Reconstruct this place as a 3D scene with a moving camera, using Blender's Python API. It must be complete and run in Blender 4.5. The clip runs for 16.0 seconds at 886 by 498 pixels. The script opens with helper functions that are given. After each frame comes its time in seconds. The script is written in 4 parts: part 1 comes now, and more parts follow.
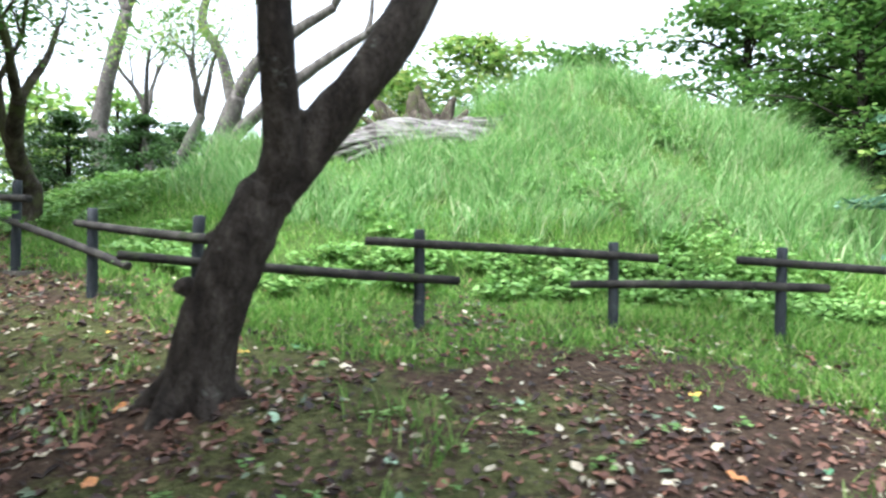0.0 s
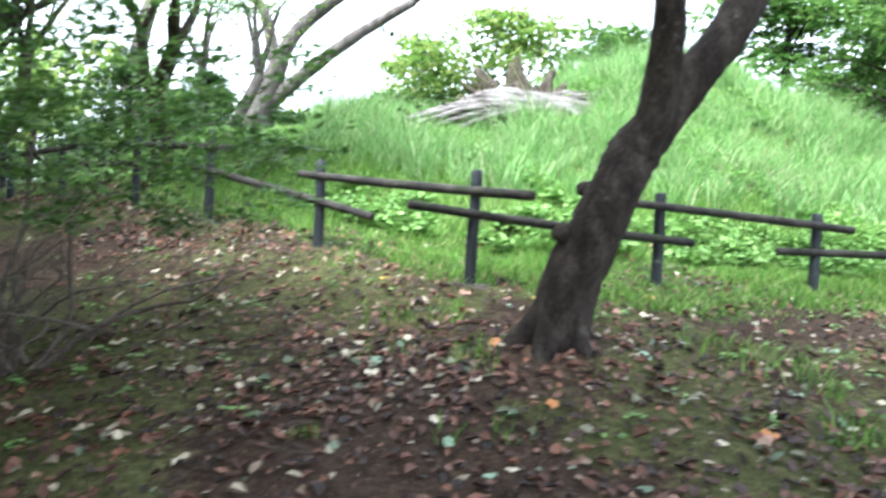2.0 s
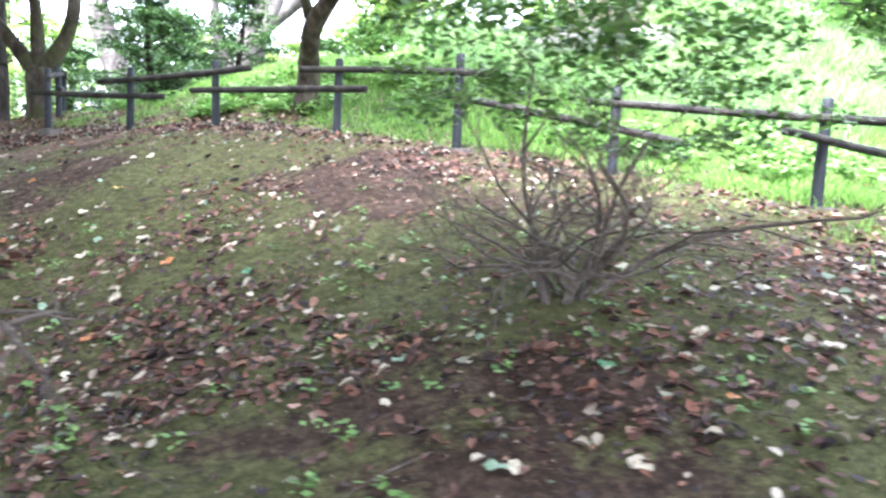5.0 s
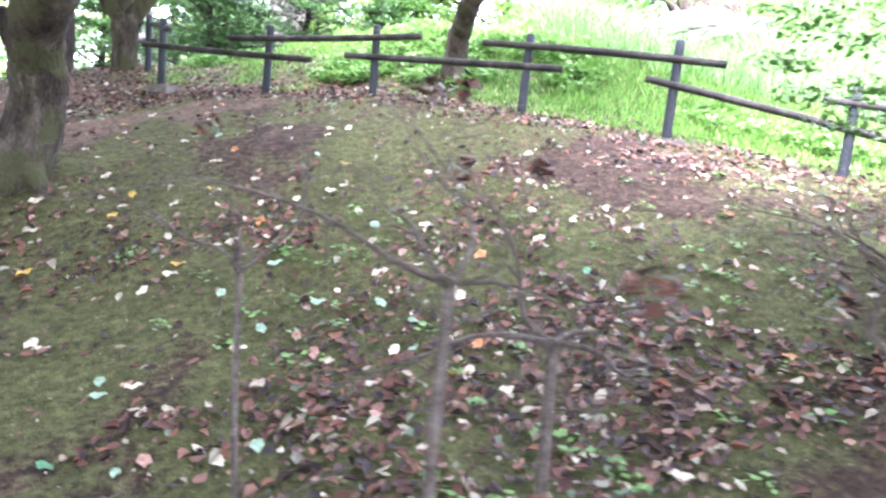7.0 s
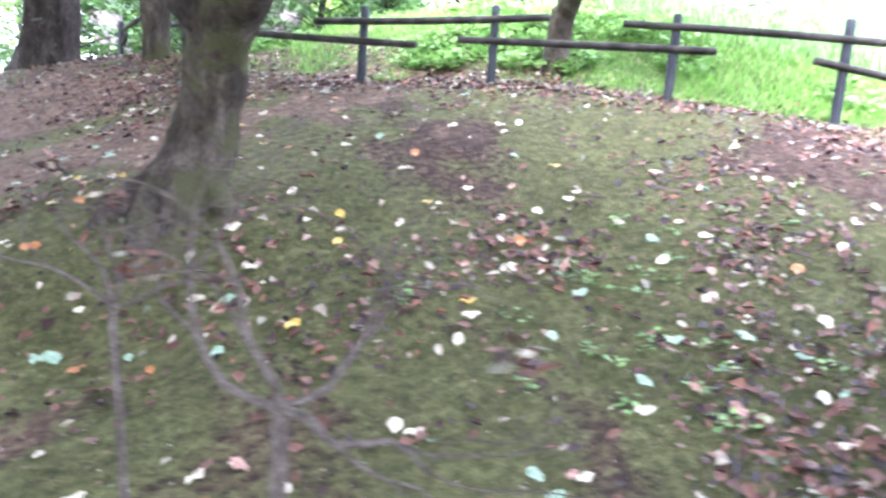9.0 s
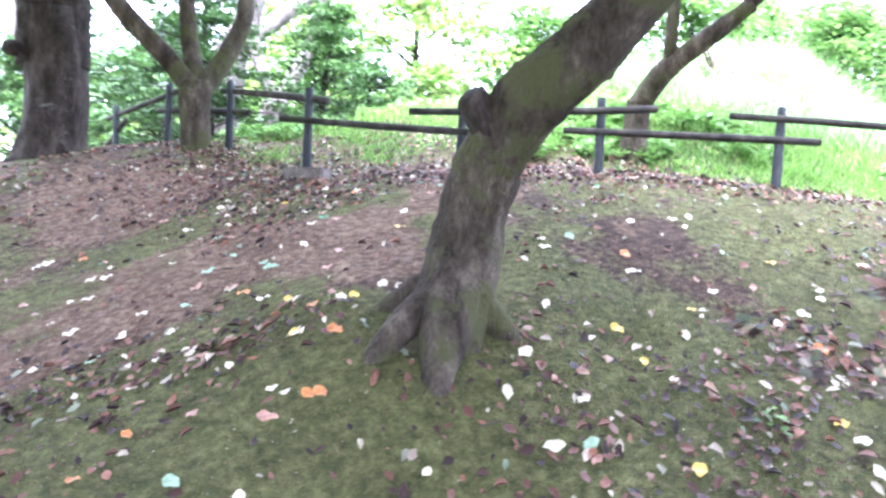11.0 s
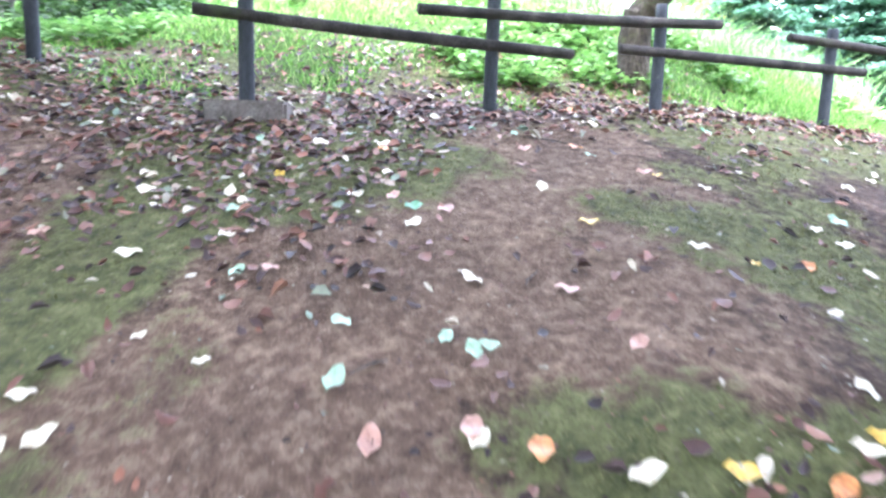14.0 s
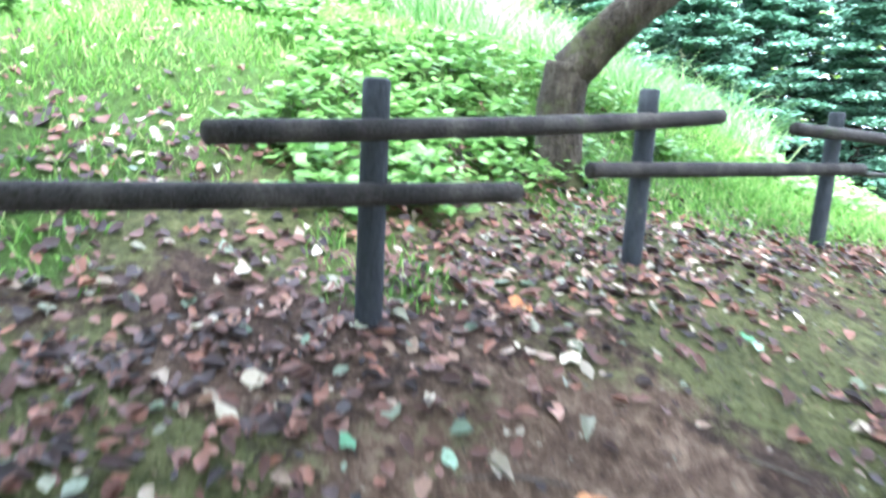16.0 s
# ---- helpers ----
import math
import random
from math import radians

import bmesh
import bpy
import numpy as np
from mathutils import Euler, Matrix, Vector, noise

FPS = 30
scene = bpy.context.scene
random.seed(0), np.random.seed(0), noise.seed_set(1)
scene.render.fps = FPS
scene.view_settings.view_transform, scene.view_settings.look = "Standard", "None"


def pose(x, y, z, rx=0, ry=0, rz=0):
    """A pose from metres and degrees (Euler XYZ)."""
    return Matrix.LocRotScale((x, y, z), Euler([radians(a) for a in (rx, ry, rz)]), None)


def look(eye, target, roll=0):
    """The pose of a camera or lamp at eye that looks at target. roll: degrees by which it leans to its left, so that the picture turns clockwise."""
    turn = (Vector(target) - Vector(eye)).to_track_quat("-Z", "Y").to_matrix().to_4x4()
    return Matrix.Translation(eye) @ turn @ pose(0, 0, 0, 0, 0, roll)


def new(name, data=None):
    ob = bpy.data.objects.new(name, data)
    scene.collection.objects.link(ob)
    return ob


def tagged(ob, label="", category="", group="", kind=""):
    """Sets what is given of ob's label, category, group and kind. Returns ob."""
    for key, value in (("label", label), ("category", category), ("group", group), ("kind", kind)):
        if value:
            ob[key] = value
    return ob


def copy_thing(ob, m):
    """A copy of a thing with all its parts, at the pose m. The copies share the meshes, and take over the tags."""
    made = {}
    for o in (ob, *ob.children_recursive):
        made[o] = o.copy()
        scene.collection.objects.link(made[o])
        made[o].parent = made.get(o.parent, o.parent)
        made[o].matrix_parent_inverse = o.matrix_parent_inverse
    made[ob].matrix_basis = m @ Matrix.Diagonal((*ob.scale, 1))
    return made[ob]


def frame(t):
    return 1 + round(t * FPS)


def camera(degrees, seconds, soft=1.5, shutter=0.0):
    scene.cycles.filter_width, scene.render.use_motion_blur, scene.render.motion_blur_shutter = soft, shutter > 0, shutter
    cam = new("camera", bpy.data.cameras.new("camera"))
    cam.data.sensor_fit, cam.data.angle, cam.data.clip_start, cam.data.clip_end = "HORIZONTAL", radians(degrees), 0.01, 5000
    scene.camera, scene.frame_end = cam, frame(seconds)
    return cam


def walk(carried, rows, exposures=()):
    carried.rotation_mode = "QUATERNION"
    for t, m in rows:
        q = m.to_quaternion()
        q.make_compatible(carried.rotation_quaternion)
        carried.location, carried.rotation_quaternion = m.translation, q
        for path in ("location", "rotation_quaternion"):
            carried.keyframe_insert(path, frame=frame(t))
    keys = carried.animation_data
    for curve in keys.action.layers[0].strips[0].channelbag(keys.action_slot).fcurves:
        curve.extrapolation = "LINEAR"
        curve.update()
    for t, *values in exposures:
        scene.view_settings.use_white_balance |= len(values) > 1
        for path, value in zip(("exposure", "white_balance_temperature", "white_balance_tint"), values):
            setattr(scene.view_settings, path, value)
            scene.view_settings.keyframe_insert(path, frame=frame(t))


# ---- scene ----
cam = camera(66.17, 16.0, soft=2.5, shutter=0.5)
PATH = [
    (0, (0.071, -0.026, 1.33), (0.048, 1.974, 1.354), 0.8),
    (0.5, (-0.615, -0.103, 1.279), (-0.602, 1.897, 1.315), 0.9),
    (1, (-1.25, -0.251, 1.227), (-1.231, 1.749, 1.258), 1.0),
    (1.5, (-1.868, -0.252, 1.158), (-1.789, 1.746, 1.194), 2.2),
    (2, (-2.556, -0.32, 1.076), (-2.471, 1.678, 1.031), 3.1),
    (2.5, (-3.202, -0.237, 1.032), (-3.228, 1.758, 0.9), 3.0),
    (3, (-3.861, -0.267, 0.969), (-3.774, 1.722, 0.775), 2.8),
    (3.2, (-4.133, -0.219, 0.923), (-4.025, 1.767, 0.714), 2.8),
    (5.3, (-7.226, 0.305, 0.757), (-6.774, 2.242, 0.548), 2.7),
    (5.5, (-7.472, 0.42, 0.769), (-7.094, 2.372, 0.551), 3.0),
    (6, (-8.243, 0.604, 0.739), (-7.756, 2.528, 0.49), 3.8),
    (6.5, (-8.851, 0.883, 0.743), (-8.355, 2.8, 0.462), 5.5),
    (7, (-9.533, 1.245, 0.715), (-8.939, 3.133, 0.429), 6.0),
    (7.5, (-10.039, 1.686, 0.689), (-9.276, 3.512, 0.403), 6.1),
    (8, (-10.604, 2.03, 0.668), (-9.716, 3.796, 0.366), 6.0),
    (8.5, (-11.126, 2.483, 0.682), (-10.289, 4.27, 0.355), 5.0),
    (9, (-11.67, 2.849, 0.667), (-10.856, 4.647, 0.341), 4.3),
    (9.5, (-12.234, 3.344, 0.66), (-11.652, 5.226, 0.318), 3.2),
    (10, (-12.767, 3.678, 0.726), (-12.29, 5.611, 0.535), 2.2),
    (10.2, (-12.944, 3.824, 0.74), (-12.328, 5.726, 0.69), 2.4),
    (12.3, (-14.592, 6.161, 0.696), (-13.224, 7.596, 0.436), 1.3),
    (12.5, (-14.577, 6.459, 0.688), (-13.182, 7.87, 0.441), 0.7),
    (13, (-14.562, 7.195, 0.673), (-13.064, 8.49, 0.395), 0.1),
    (13.5, (-14.263, 7.978, 0.768), (-12.629, 9.094, 0.474), 0.6),
    (14, (-14.001, 8.657, 0.986), (-12.301, 9.665, 0.678), 1.7),
    (14.5, (-13.449, 9.178, 1.23), (-11.675, 10.052, 0.927), 2.8),
    (15, (-12.903, 9.665, 1.478), (-11.09, 10.459, 1.192), 2.6),
    (15.5, (-12.166, 9.892, 1.714), (-10.277, 10.422, 1.328), 3.3),
    (16, (-11.519, 10.195, 2.035), (-9.63, 10.721, 1.639), 3.1),
]
walk(cam, [(t, look(eye, target, roll)) for t, eye, target, roll in PATH],
     exposures=[(0.0, 1.65, 5800, 9), (2.0, 2.05, 5700, 10), (3.2, 2.75, 5600, 14), (5.5, 3.5, 5600, 23), (7.5, 3.8, 5500, 29), (9.0, 3.92, 5400, 29), (10.2, 4.12, 5300, 29),
                (12.5, 4.1, 5350, 27), (13.5, 4.1, 5300, 26), (14.5, 4.0, 5300, 22), (16.0, 3.6, 5200, 15)])

# ---- light: a bright overcast sky over a clearing ----
world = bpy.data.worlds.new("overcast_sky")
scene.world = world
world.use_nodes = True
wn = world.node_tree.nodes
sky = wn.new("ShaderNodeTexSky")
sky.sky_type = "NISHITA"
sky.sun_disc = False
sky.sun_elevation = radians(62)
sky.sun_rotation = radians(225)
sky.dust_density = 6.0
sky.air_density = 1.0
whiten = wn.new("ShaderNodeMixRGB")
whiten.inputs[0].default_value = 0.7
whiten.inputs[2].default_value = (9.0, 9.3, 9.6, 1)
world.node_tree.links.new(sky.outputs[0], whiten.inputs[1])
world.node_tree.links.new(whiten.outputs[0], wn["Background"].inputs[0])
wn["Background"].inputs[1].default_value = 0.125
sun = new("sun", bpy.data.lights.new("sun", "SUN"))
sun.data.energy = 5.0
sun.data.angle = radians(28)
sun.data.color = (1.0, 0.985, 0.95)
sun.matrix_world = look((-15, -15, 40), (0, 0, 0))


# ---- materials ----
def nodes_of(name, rough=0.8, spec=0.3):
    m = bpy.data.materials.new(name)
    m.use_nodes = True
    b = m.node_tree.nodes["Principled BSDF"]
    b.inputs["Roughness"].default_value = rough
    b.inputs["Specular IOR Level"].default_value = spec
    return m, m.node_tree.nodes, m.node_tree.links, b


def ramp(n, l, source, stops):
    r = n.new("ShaderNodeValToRGB")
    while len(r.color_ramp.elements) < len(stops):
        r.color_ramp.elements.new(0.5)
    for e, (p, c) in zip(r.color_ramp.elements, stops):
        e.position, e.color = p, (*c, 1)
    l.new(source, r.inputs[0])
    return r


def noise_tex(n, l, scale, detail=4.0, rough=0.6, stretch=None, coords="Object"):
    t = n.new("ShaderNodeTexNoise")
    t.inputs["Scale"].default_value, t.inputs["Detail"].default_value, t.inputs["Roughness"].default_value = scale, detail, rough
    co = n.new("ShaderNodeTexCoord")
    if stretch:
        mp = n.new("ShaderNodeMapping")
        mp.inputs["Scale"].default_value = stretch
        l.new(co.outputs[coords], mp.inputs[0])
        l.new(mp.outputs[0], t.inputs["Vector"])
    else:
        l.new(co.outputs[coords], t.inputs["Vector"])
    return t


def mixc(n, l, fac, a, b, blend="MIX"):
    m = n.new("ShaderNodeMixRGB")
    m.blend_type = blend
    for k, v in ((0, fac), (1, a), (2, b)):
        if isinstance(v, (int, float)):
            m.inputs[k].default_value = v
        elif isinstance(v, tuple):
            m.inputs[k].default_value = (*v, 1)
        else:
            l.new(v, m.inputs[k])
    return m.outputs[0]


def bump(n, l, b, height, strength, distance):
    k = n.new("ShaderNodeBump")
    k.inputs["Strength"].default_value, k.inputs["Distance"].default_value = strength, distance
    l.new(height, k.inputs["Height"])
    l.new(k.outputs[0], b.inputs["Normal"])


def surface(name, stops, scale, fine=60.0, rough=0.85, spec=0.25, stretch=None, bump_d=0.01, tint=None):
    """A two-scale noisy surface: broad stains by stops, fine grain by brightness, and relief."""
    m, n, l, b = nodes_of(name, rough, spec)
    big = noise_tex(n, l, scale, 5, 0.62, stretch)
    small = noise_tex(n, l, fine, 3, 0.6, stretch)
    col = ramp(n, l, big.outputs["Fac"], stops).outputs[0]
    grain = ramp(n, l, small.outputs["Fac"], [(0.25, (0.55, 0.55, 0.55)), (0.75, (1.35, 1.35, 1.35))]).outputs[0]
    col = mixc(n, l, 1.0, col, grain, "MULTIPLY")
    if tint:
        patch = noise_tex(n, l, tint[0], 4, 0.7)
        f = ramp(n, l, patch.outputs["Fac"], [(tint[1], (0, 0, 0)), (tint[1] + 0.08, (1, 1, 1))]).outputs[0]
        col = mixc(n, l, f, col, tint[2])
    l.new(col, b.inputs["Base Color"])
    add = n.new("ShaderNodeMath")
    add.operation = "ADD"
    l.new(big.outputs["Fac"], add.inputs[0])
    l.new(small.outputs["Fac"], add.inputs[1])
    bump(n, l, b, add.outputs[0], 0.8, bump_d)
    return m


def leafy(name, stops, rough=0.55, through_light=0.35, spec=0.3):
    """Thin leaves: each island takes its own colour, and light comes through."""
    m, n, l, b = nodes_of(name, rough, spec)
    g = n.new("ShaderNodeNewGeometry")
    col = ramp(n, l, g.outputs["Random Per Island"], stops).outputs[0]
    v = noise_tex(n, l, 25.0, 2)
    grain = ramp(n, l, v.outputs["Fac"], [(0.3, (0.8, 0.8, 0.8)), (0.7, (1.15, 1.15, 1.15))]).outputs[0]
    col = mixc(n, l, 1.0, col, grain, "MULTIPLY")
    l.new(col, b.inputs["Base Color"])
    if through_light:
        t = n.new("ShaderNodeBsdfTranslucent")
        l.new(col, t.inputs["Color"])
        mx = n.new("ShaderNodeMixShader")
        mx.inputs[0].default_value = through_light
        l.new(b.outputs[0], mx.inputs[1])
        l.new(t.outputs[0], mx.inputs[2])
        l.new(mx.outputs[0], n["Material Output"].inputs[0])
    return m


def ground_material():
    m, n, l, b = nodes_of("ground_soil_moss_grass", 0.95, 0.15)

    def attr(name):
        a = n.new("ShaderNodeAttribute")
        a.attribute_name = name
        return a.outputs["Fac"]

    big = noise_tex(n, l, 2.3, 6, 0.65)
    mid = noise_tex(n, l, 14.0, 5, 0.7)
    fine = noise_tex(n, l, 90.0, 3, 0.7)
    soil = ramp(n, l, mid.outputs["Fac"], [(0.3, (0.032, 0.021, 0.014)), (0.5, (0.080, 0.051, 0.034)), (0.72, (0.16, 0.11, 0.075))]).outputs[0]
    bare = ramp(n, l, mid.outputs["Fac"], [(0.32, (0.075, 0.046, 0.030)), (0.50, (0.165, 0.108, 0.069)), (0.68, (0.30, 0.212, 0.142))]).outputs[0]
    moss = ramp(n, l, mid.outputs["Fac"], [(0.3, (0.048, 0.054, 0.019)), (0.52, (0.115, 0.122, 0.044)), (0.72, (0.21, 0.195, 0.085))]).outputs[0]
    lawn = ramp(n, l, mid.outputs["Fac"], [(0.3, (0.035, 0.06, 0.012)), (0.6, (0.08, 0.14, 0.025)), (0.8, (0.14, 0.17, 0.05))]).outputs[0]

    def mask(a, wobble=0.5):
        add = n.new("ShaderNodeMath")
        add.operation = "MULTIPLY_ADD"
        l.new(mid.outputs["Fac"], add.inputs[0])
        add.inputs[1].default_value = wobble
        l.new(a, add.inputs[2])
        return ramp(n, l, add.outputs[0], [(0.45 + wobble / 2, (0, 0, 0)), (0.62 + wobble / 2, (1, 1, 1))]).outputs[0]

    col = mixc(n, l, mask(attr("bare")), soil, bare)
    col = mixc(n, l, mask(attr("moss"), 0.7), col, moss)
    col = mixc(n, l, mask(attr("lawn"), 0.3), col, lawn)
    grain = ramp(n, l, fine.outputs["Fac"], [(0.25, (0.6, 0.6, 0.6)), (0.75, (1.4, 1.4, 1.4))]).outputs[0]
    col = mixc(n, l, 1.0, col, grain, "MULTIPLY")
    stains = ramp(n, l, big.outputs["Fac"], [(0.3, (0.75, 0.75, 0.75)), (0.7, (1.2, 1.2, 1.2))]).outputs[0]
    col = mixc(n, l, 1.0, col, stains, "MULTIPLY")
    l.new(col, b.inputs["Base Color"])
    add = n.new("ShaderNodeMath")
    add.operation = "ADD"
    l.new(mid.outputs["Fac"], add.inputs[0])
    l.new(fine.outputs["Fac"], add.inputs[1])
    bump(n, l, b, add.outputs[0], 1.0, 0.035)
    return m


M_GROUND = ground_material()
M_BARK = surface("dark_bark", [(0.3, (0.014, 0.011, 0.009)), (0.5, (0.036, 0.029, 0.024)), (0.7, (0.075, 0.063, 0.052))], 7, 45, 0.92, 0.15, (1, 1, 0.45), 0.03, (3.2, 0.62, (0.13, 0.13, 0.11)))
M_BARK_MOSSY = surface("mossy_grey_bark", [(0.3, (0.018, 0.014, 0.010)), (0.5, (0.056, 0.046, 0.034)), (0.7, (0.13, 0.112, 0.085))], 6, 45, 0.92, 0.15, (1, 1, 0.45), 0.03, (2.2, 0.49, (0.058, 0.060, 0.026)))
M_BARK_PALE = surface("pale_grey_bark", [(0.3, (0.05, 0.043, 0.038)), (0.5, (0.10, 0.088, 0.078)), (0.7, (0.18, 0.165, 0.145))], 5, 40, 0.9, 0.15, (1, 1, 0.4), 0.02)
M_TWIG = surface("grey_brown_twig", [(0.3, (0.06, 0.05, 0.04)), (0.5, (0.12, 0.10, 0.08)), (0.7, (0.2, 0.17, 0.14))], 20, 120, 0.9, 0.15, None, 0.004)
M_POST = surface("dark_blue_grey_post", [(0.3, (0.013, 0.016, 0.019)), (0.55, (0.026, 0.031, 0.037)), (0.75, (0.06, 0.065, 0.066))], 6, 70, 0.7, 0.3, (1, 1, 0.3), 0.006, (4.0, 0.66, (0.075, 0.08, 0.066)))
M_RAIL = surface("weathered_dark_rail", [(0.3, (0.014, 0.013, 0.012)), (0.5, (0.033, 0.030, 0.027)), (0.72, (0.078, 0.071, 0.06))], 5, 70, 0.85, 0.2, None, 0.008, (3.0, 0.58, (0.034, 0.042, 0.02)))
M_CONCRETE = surface("stained_concrete", [(0.3, (0.07, 0.06, 0.05)), (0.5, (0.125, 0.11, 0.095)), (0.7, (0.2, 0.18, 0.16))], 5, 60, 0.92, 0.2, None, 0.006, (3.0, 0.58, (0.08, 0.085, 0.04)))
M_STUMP = surface("weathered_silver_wood", [(0.36, (0.035, 0.029, 0.026)), (0.47, (0.13, 0.115, 0.105)), (0.60, (0.28, 0.26, 0.245)), (0.74, (0.46, 0.435, 0.41))], 4.0, 40, 0.85, 0.2, (0.35, 2.2, 4.5), 0.05)
M_GRASS = leafy("bright_grass", [(0.0, (0.05, 0.13, 0.015)), (0.45, (0.15, 0.32, 0.05)), (0.8, (0.25, 0.44, 0.09)), (1.0, (0.42, 0.45, 0.18))], 0.6, 0.4)
M_TALL = leafy("tall_pale_grass", [(0.0, (0.06, 0.15, 0.03)), (0.5, (0.17, 0.34, 0.09)), (0.85, (0.30, 0.46, 0.19)), (1.0, (0.46, 0.43, 0.27))], 0.6, 0.4)
M_WEED = leafy("broad_weed_leaves", [(0.0, (0.10, 0.21, 0.045)), (0.6, (0.19, 0.36, 0.085)), (1.0, (0.30, 0.46, 0.14))], 0.5, 0.35)
M_MOSS = leafy("moss_tufts", [(0.0, (0.055, 0.066, 0.022)), (0.6, (0.13, 0.138, 0.046)), (1.0, (0.25, 0.225, 0.10))], 0.9, 0.2, 0.1)
M_DRY = leafy("dry_straw", [(0.0, (0.13, 0.10, 0.075)), (0.6, (0.24, 0.18, 0.13)), (1.0, (0.42, 0.35, 0.26))], 0.9, 0.2, 0.1)
M_LEAF_DARK = leafy("dark_green_foliage", [(0.0, (0.022, 0.052, 0.015)), (0.6, (0.045, 0.10, 0.026)), (1.0, (0.085, 0.15, 0.045))], 0.5, 0.3)
M_LEAF_MID = leafy("green_foliage", [(0.0, (0.035, 0.085, 0.018)), (0.6, (0.075, 0.16, 0.032)), (1.0, (0.14, 0.23, 0.055))], 0.5, 0.4)
M_LEAF_LIGHT = leafy("light_yellow_green_foliage", [(0.0, (0.08, 0.16, 0.03)), (0.6, (0.17, 0.29, 0.06)), (1.0, (0.30, 0.34, 0.10))], 0.5, 0.45)
M_LEAF_CEDAR = leafy("blue_green_conifer_sprays", [(0.0, (0.035, 0.085, 0.05)), (0.6, (0.075, 0.165, 0.095)), (1.0, (0.14, 0.24, 0.15))], 0.6, 0.25)
M_LITTER = leafy("fallen_leaf_litter", [(0.0, (0.024, 0.018, 0.016)), (0.34, (0.066, 0.034, 0.025)), (0.58, (0.14, 0.064, 0.042)), (0.74, (0.22, 0.115, 0.080)), (0.84, (0.26, 0.11, 0.062)), (0.90, (0.36, 0.29, 0.21)), (0.94, (0.12, 0.18, 0.11)), (0.965, (0.48, 0.41, 0.29)), (1.0, (0.56, 0.49, 0.37))], 0.6, 0.1)


def plain_leaf(name, colour, vein):
    m, n, l, b = nodes_of(name, 0.5, 0.35)
    v = noise_tex(n, l, 45.0, 4)
    c = ramp(n, l, v.outputs["Fac"], [(0.3, vein), (0.55, colour), (0.8, tuple(min(1, k * 1.2) for k in colour))]).outputs[0]
    l.new(c, b.inputs["Base Color"])
    return m


M_LEAVES = [plain_leaf("cream_leaf", (0.62, 0.55, 0.40), (0.42, 0.33, 0.20)), plain_leaf("pale_green_leaf", (0.30, 0.42, 0.28), (0.18, 0.27, 0.15)),
            plain_leaf("orange_leaf", (0.52, 0.22, 0.07), (0.28, 0.10, 0.04)), plain_leaf("pink_brown_leaf", (0.42, 0.24, 0.17), (0.22, 0.11, 0.08)),
            plain_leaf("yellow_leaf", (0.62, 0.42, 0.07), (0.38, 0.22, 0.04)), plain_leaf("green_leaf", (0.10, 0.26, 0.12), (0.06, 0.15, 0.06))]


# ---- shape of the land ----
FENCE = [(13.5, 12.0), (12.0, 9.9), (10.3, 8.4), (8.6, 7.6), (6.8, 7.0), (5.0, 6.75), (3.28, 6.62), (1.68, 6.70), (-0.21, 6.14), (-2.05, 5.64),
         (-3.56, 6.83), (-5.01, 7.86), (-6.31, 8.95), (-7.90, 10.18), (-9.20, 11.12), (-10.65, 12.22), (-11.05, 14.05), (-11.5, 15.8), (-12.0, 17.5), (-12.3, 19.4)]
SWELL = 3.4
WEIGHTS = np.array([
0.16, -0.41, -0.26, -0.03, 0.03, 0.12, 0.01, -0.2, 0.2, 0.47, -0.25, -0.33, -0.02, 0.44, -0.36, 1.02, 0.2,
-0.19, 0.45, -0.35, 1.25, -0.3, 0.62, -0.98, -0.24, 0.97, -0.03, 1.35, 0.02, 0.24, 0.15, 0.46, 0.59, 0.28,
0.49, 0.11, -0.22, 0.09, 0.29, 0.3, 0.81, 0.45, 0.09, 0.27, 0.14, 0.58, 0.22, 0.33, 0.23, -0.09, 0.1,
-0.09, 0.1, 0.39, 0.39, 0.13, 0.13, 0.12, 0.35, 0.39, 0.31, 0.22, 0.06
])
CENTRES = np.array([(x, y) for x in np.arange(-20, 8.1, SWELL) for y in np.arange(-4, 17, SWELL)])


def lattice(ix, iy, seed):
    v = np.sin(ix * 127.1 + iy * 311.7 + seed * 74.7) * 43758.5453
    return v - np.floor(v)


def ripple(x, y, size, seed, layers=3):
    """Smooth random relief of about -1 to 1, with patches of the given size in metres."""
    total, weight, amp = 0.0, 0.0, 1.0
    for k in range(layers):
        c, sn = math.cos(0.6 + k * 1.1 + seed), math.sin(0.6 + k * 1.1 + seed)
        u, v = (x * c - y * sn) / size * 2 ** k, (x * sn + y * c) / size * 2 ** k
        iu, iv = np.floor(u), np.floor(v)
        fu, fv = u - iu, v - iv
        fu, fv = fu * fu * (3 - 2 * fu), fv * fv * (3 - 2 * fv)
        a, b = lattice(iu, iv, seed + k), lattice(iu + 1, iv, seed + k)
        e, f = lattice(iu, iv + 1, seed + k), lattice(iu + 1, iv + 1, seed + k)
        total = total + amp * ((a + (b - a) * fu) * (1 - fv) + (e + (f - e) * fu) * fv - 0.5) * 2
        weight += amp
        amp *= 0.5
    return total / weight * 1.5


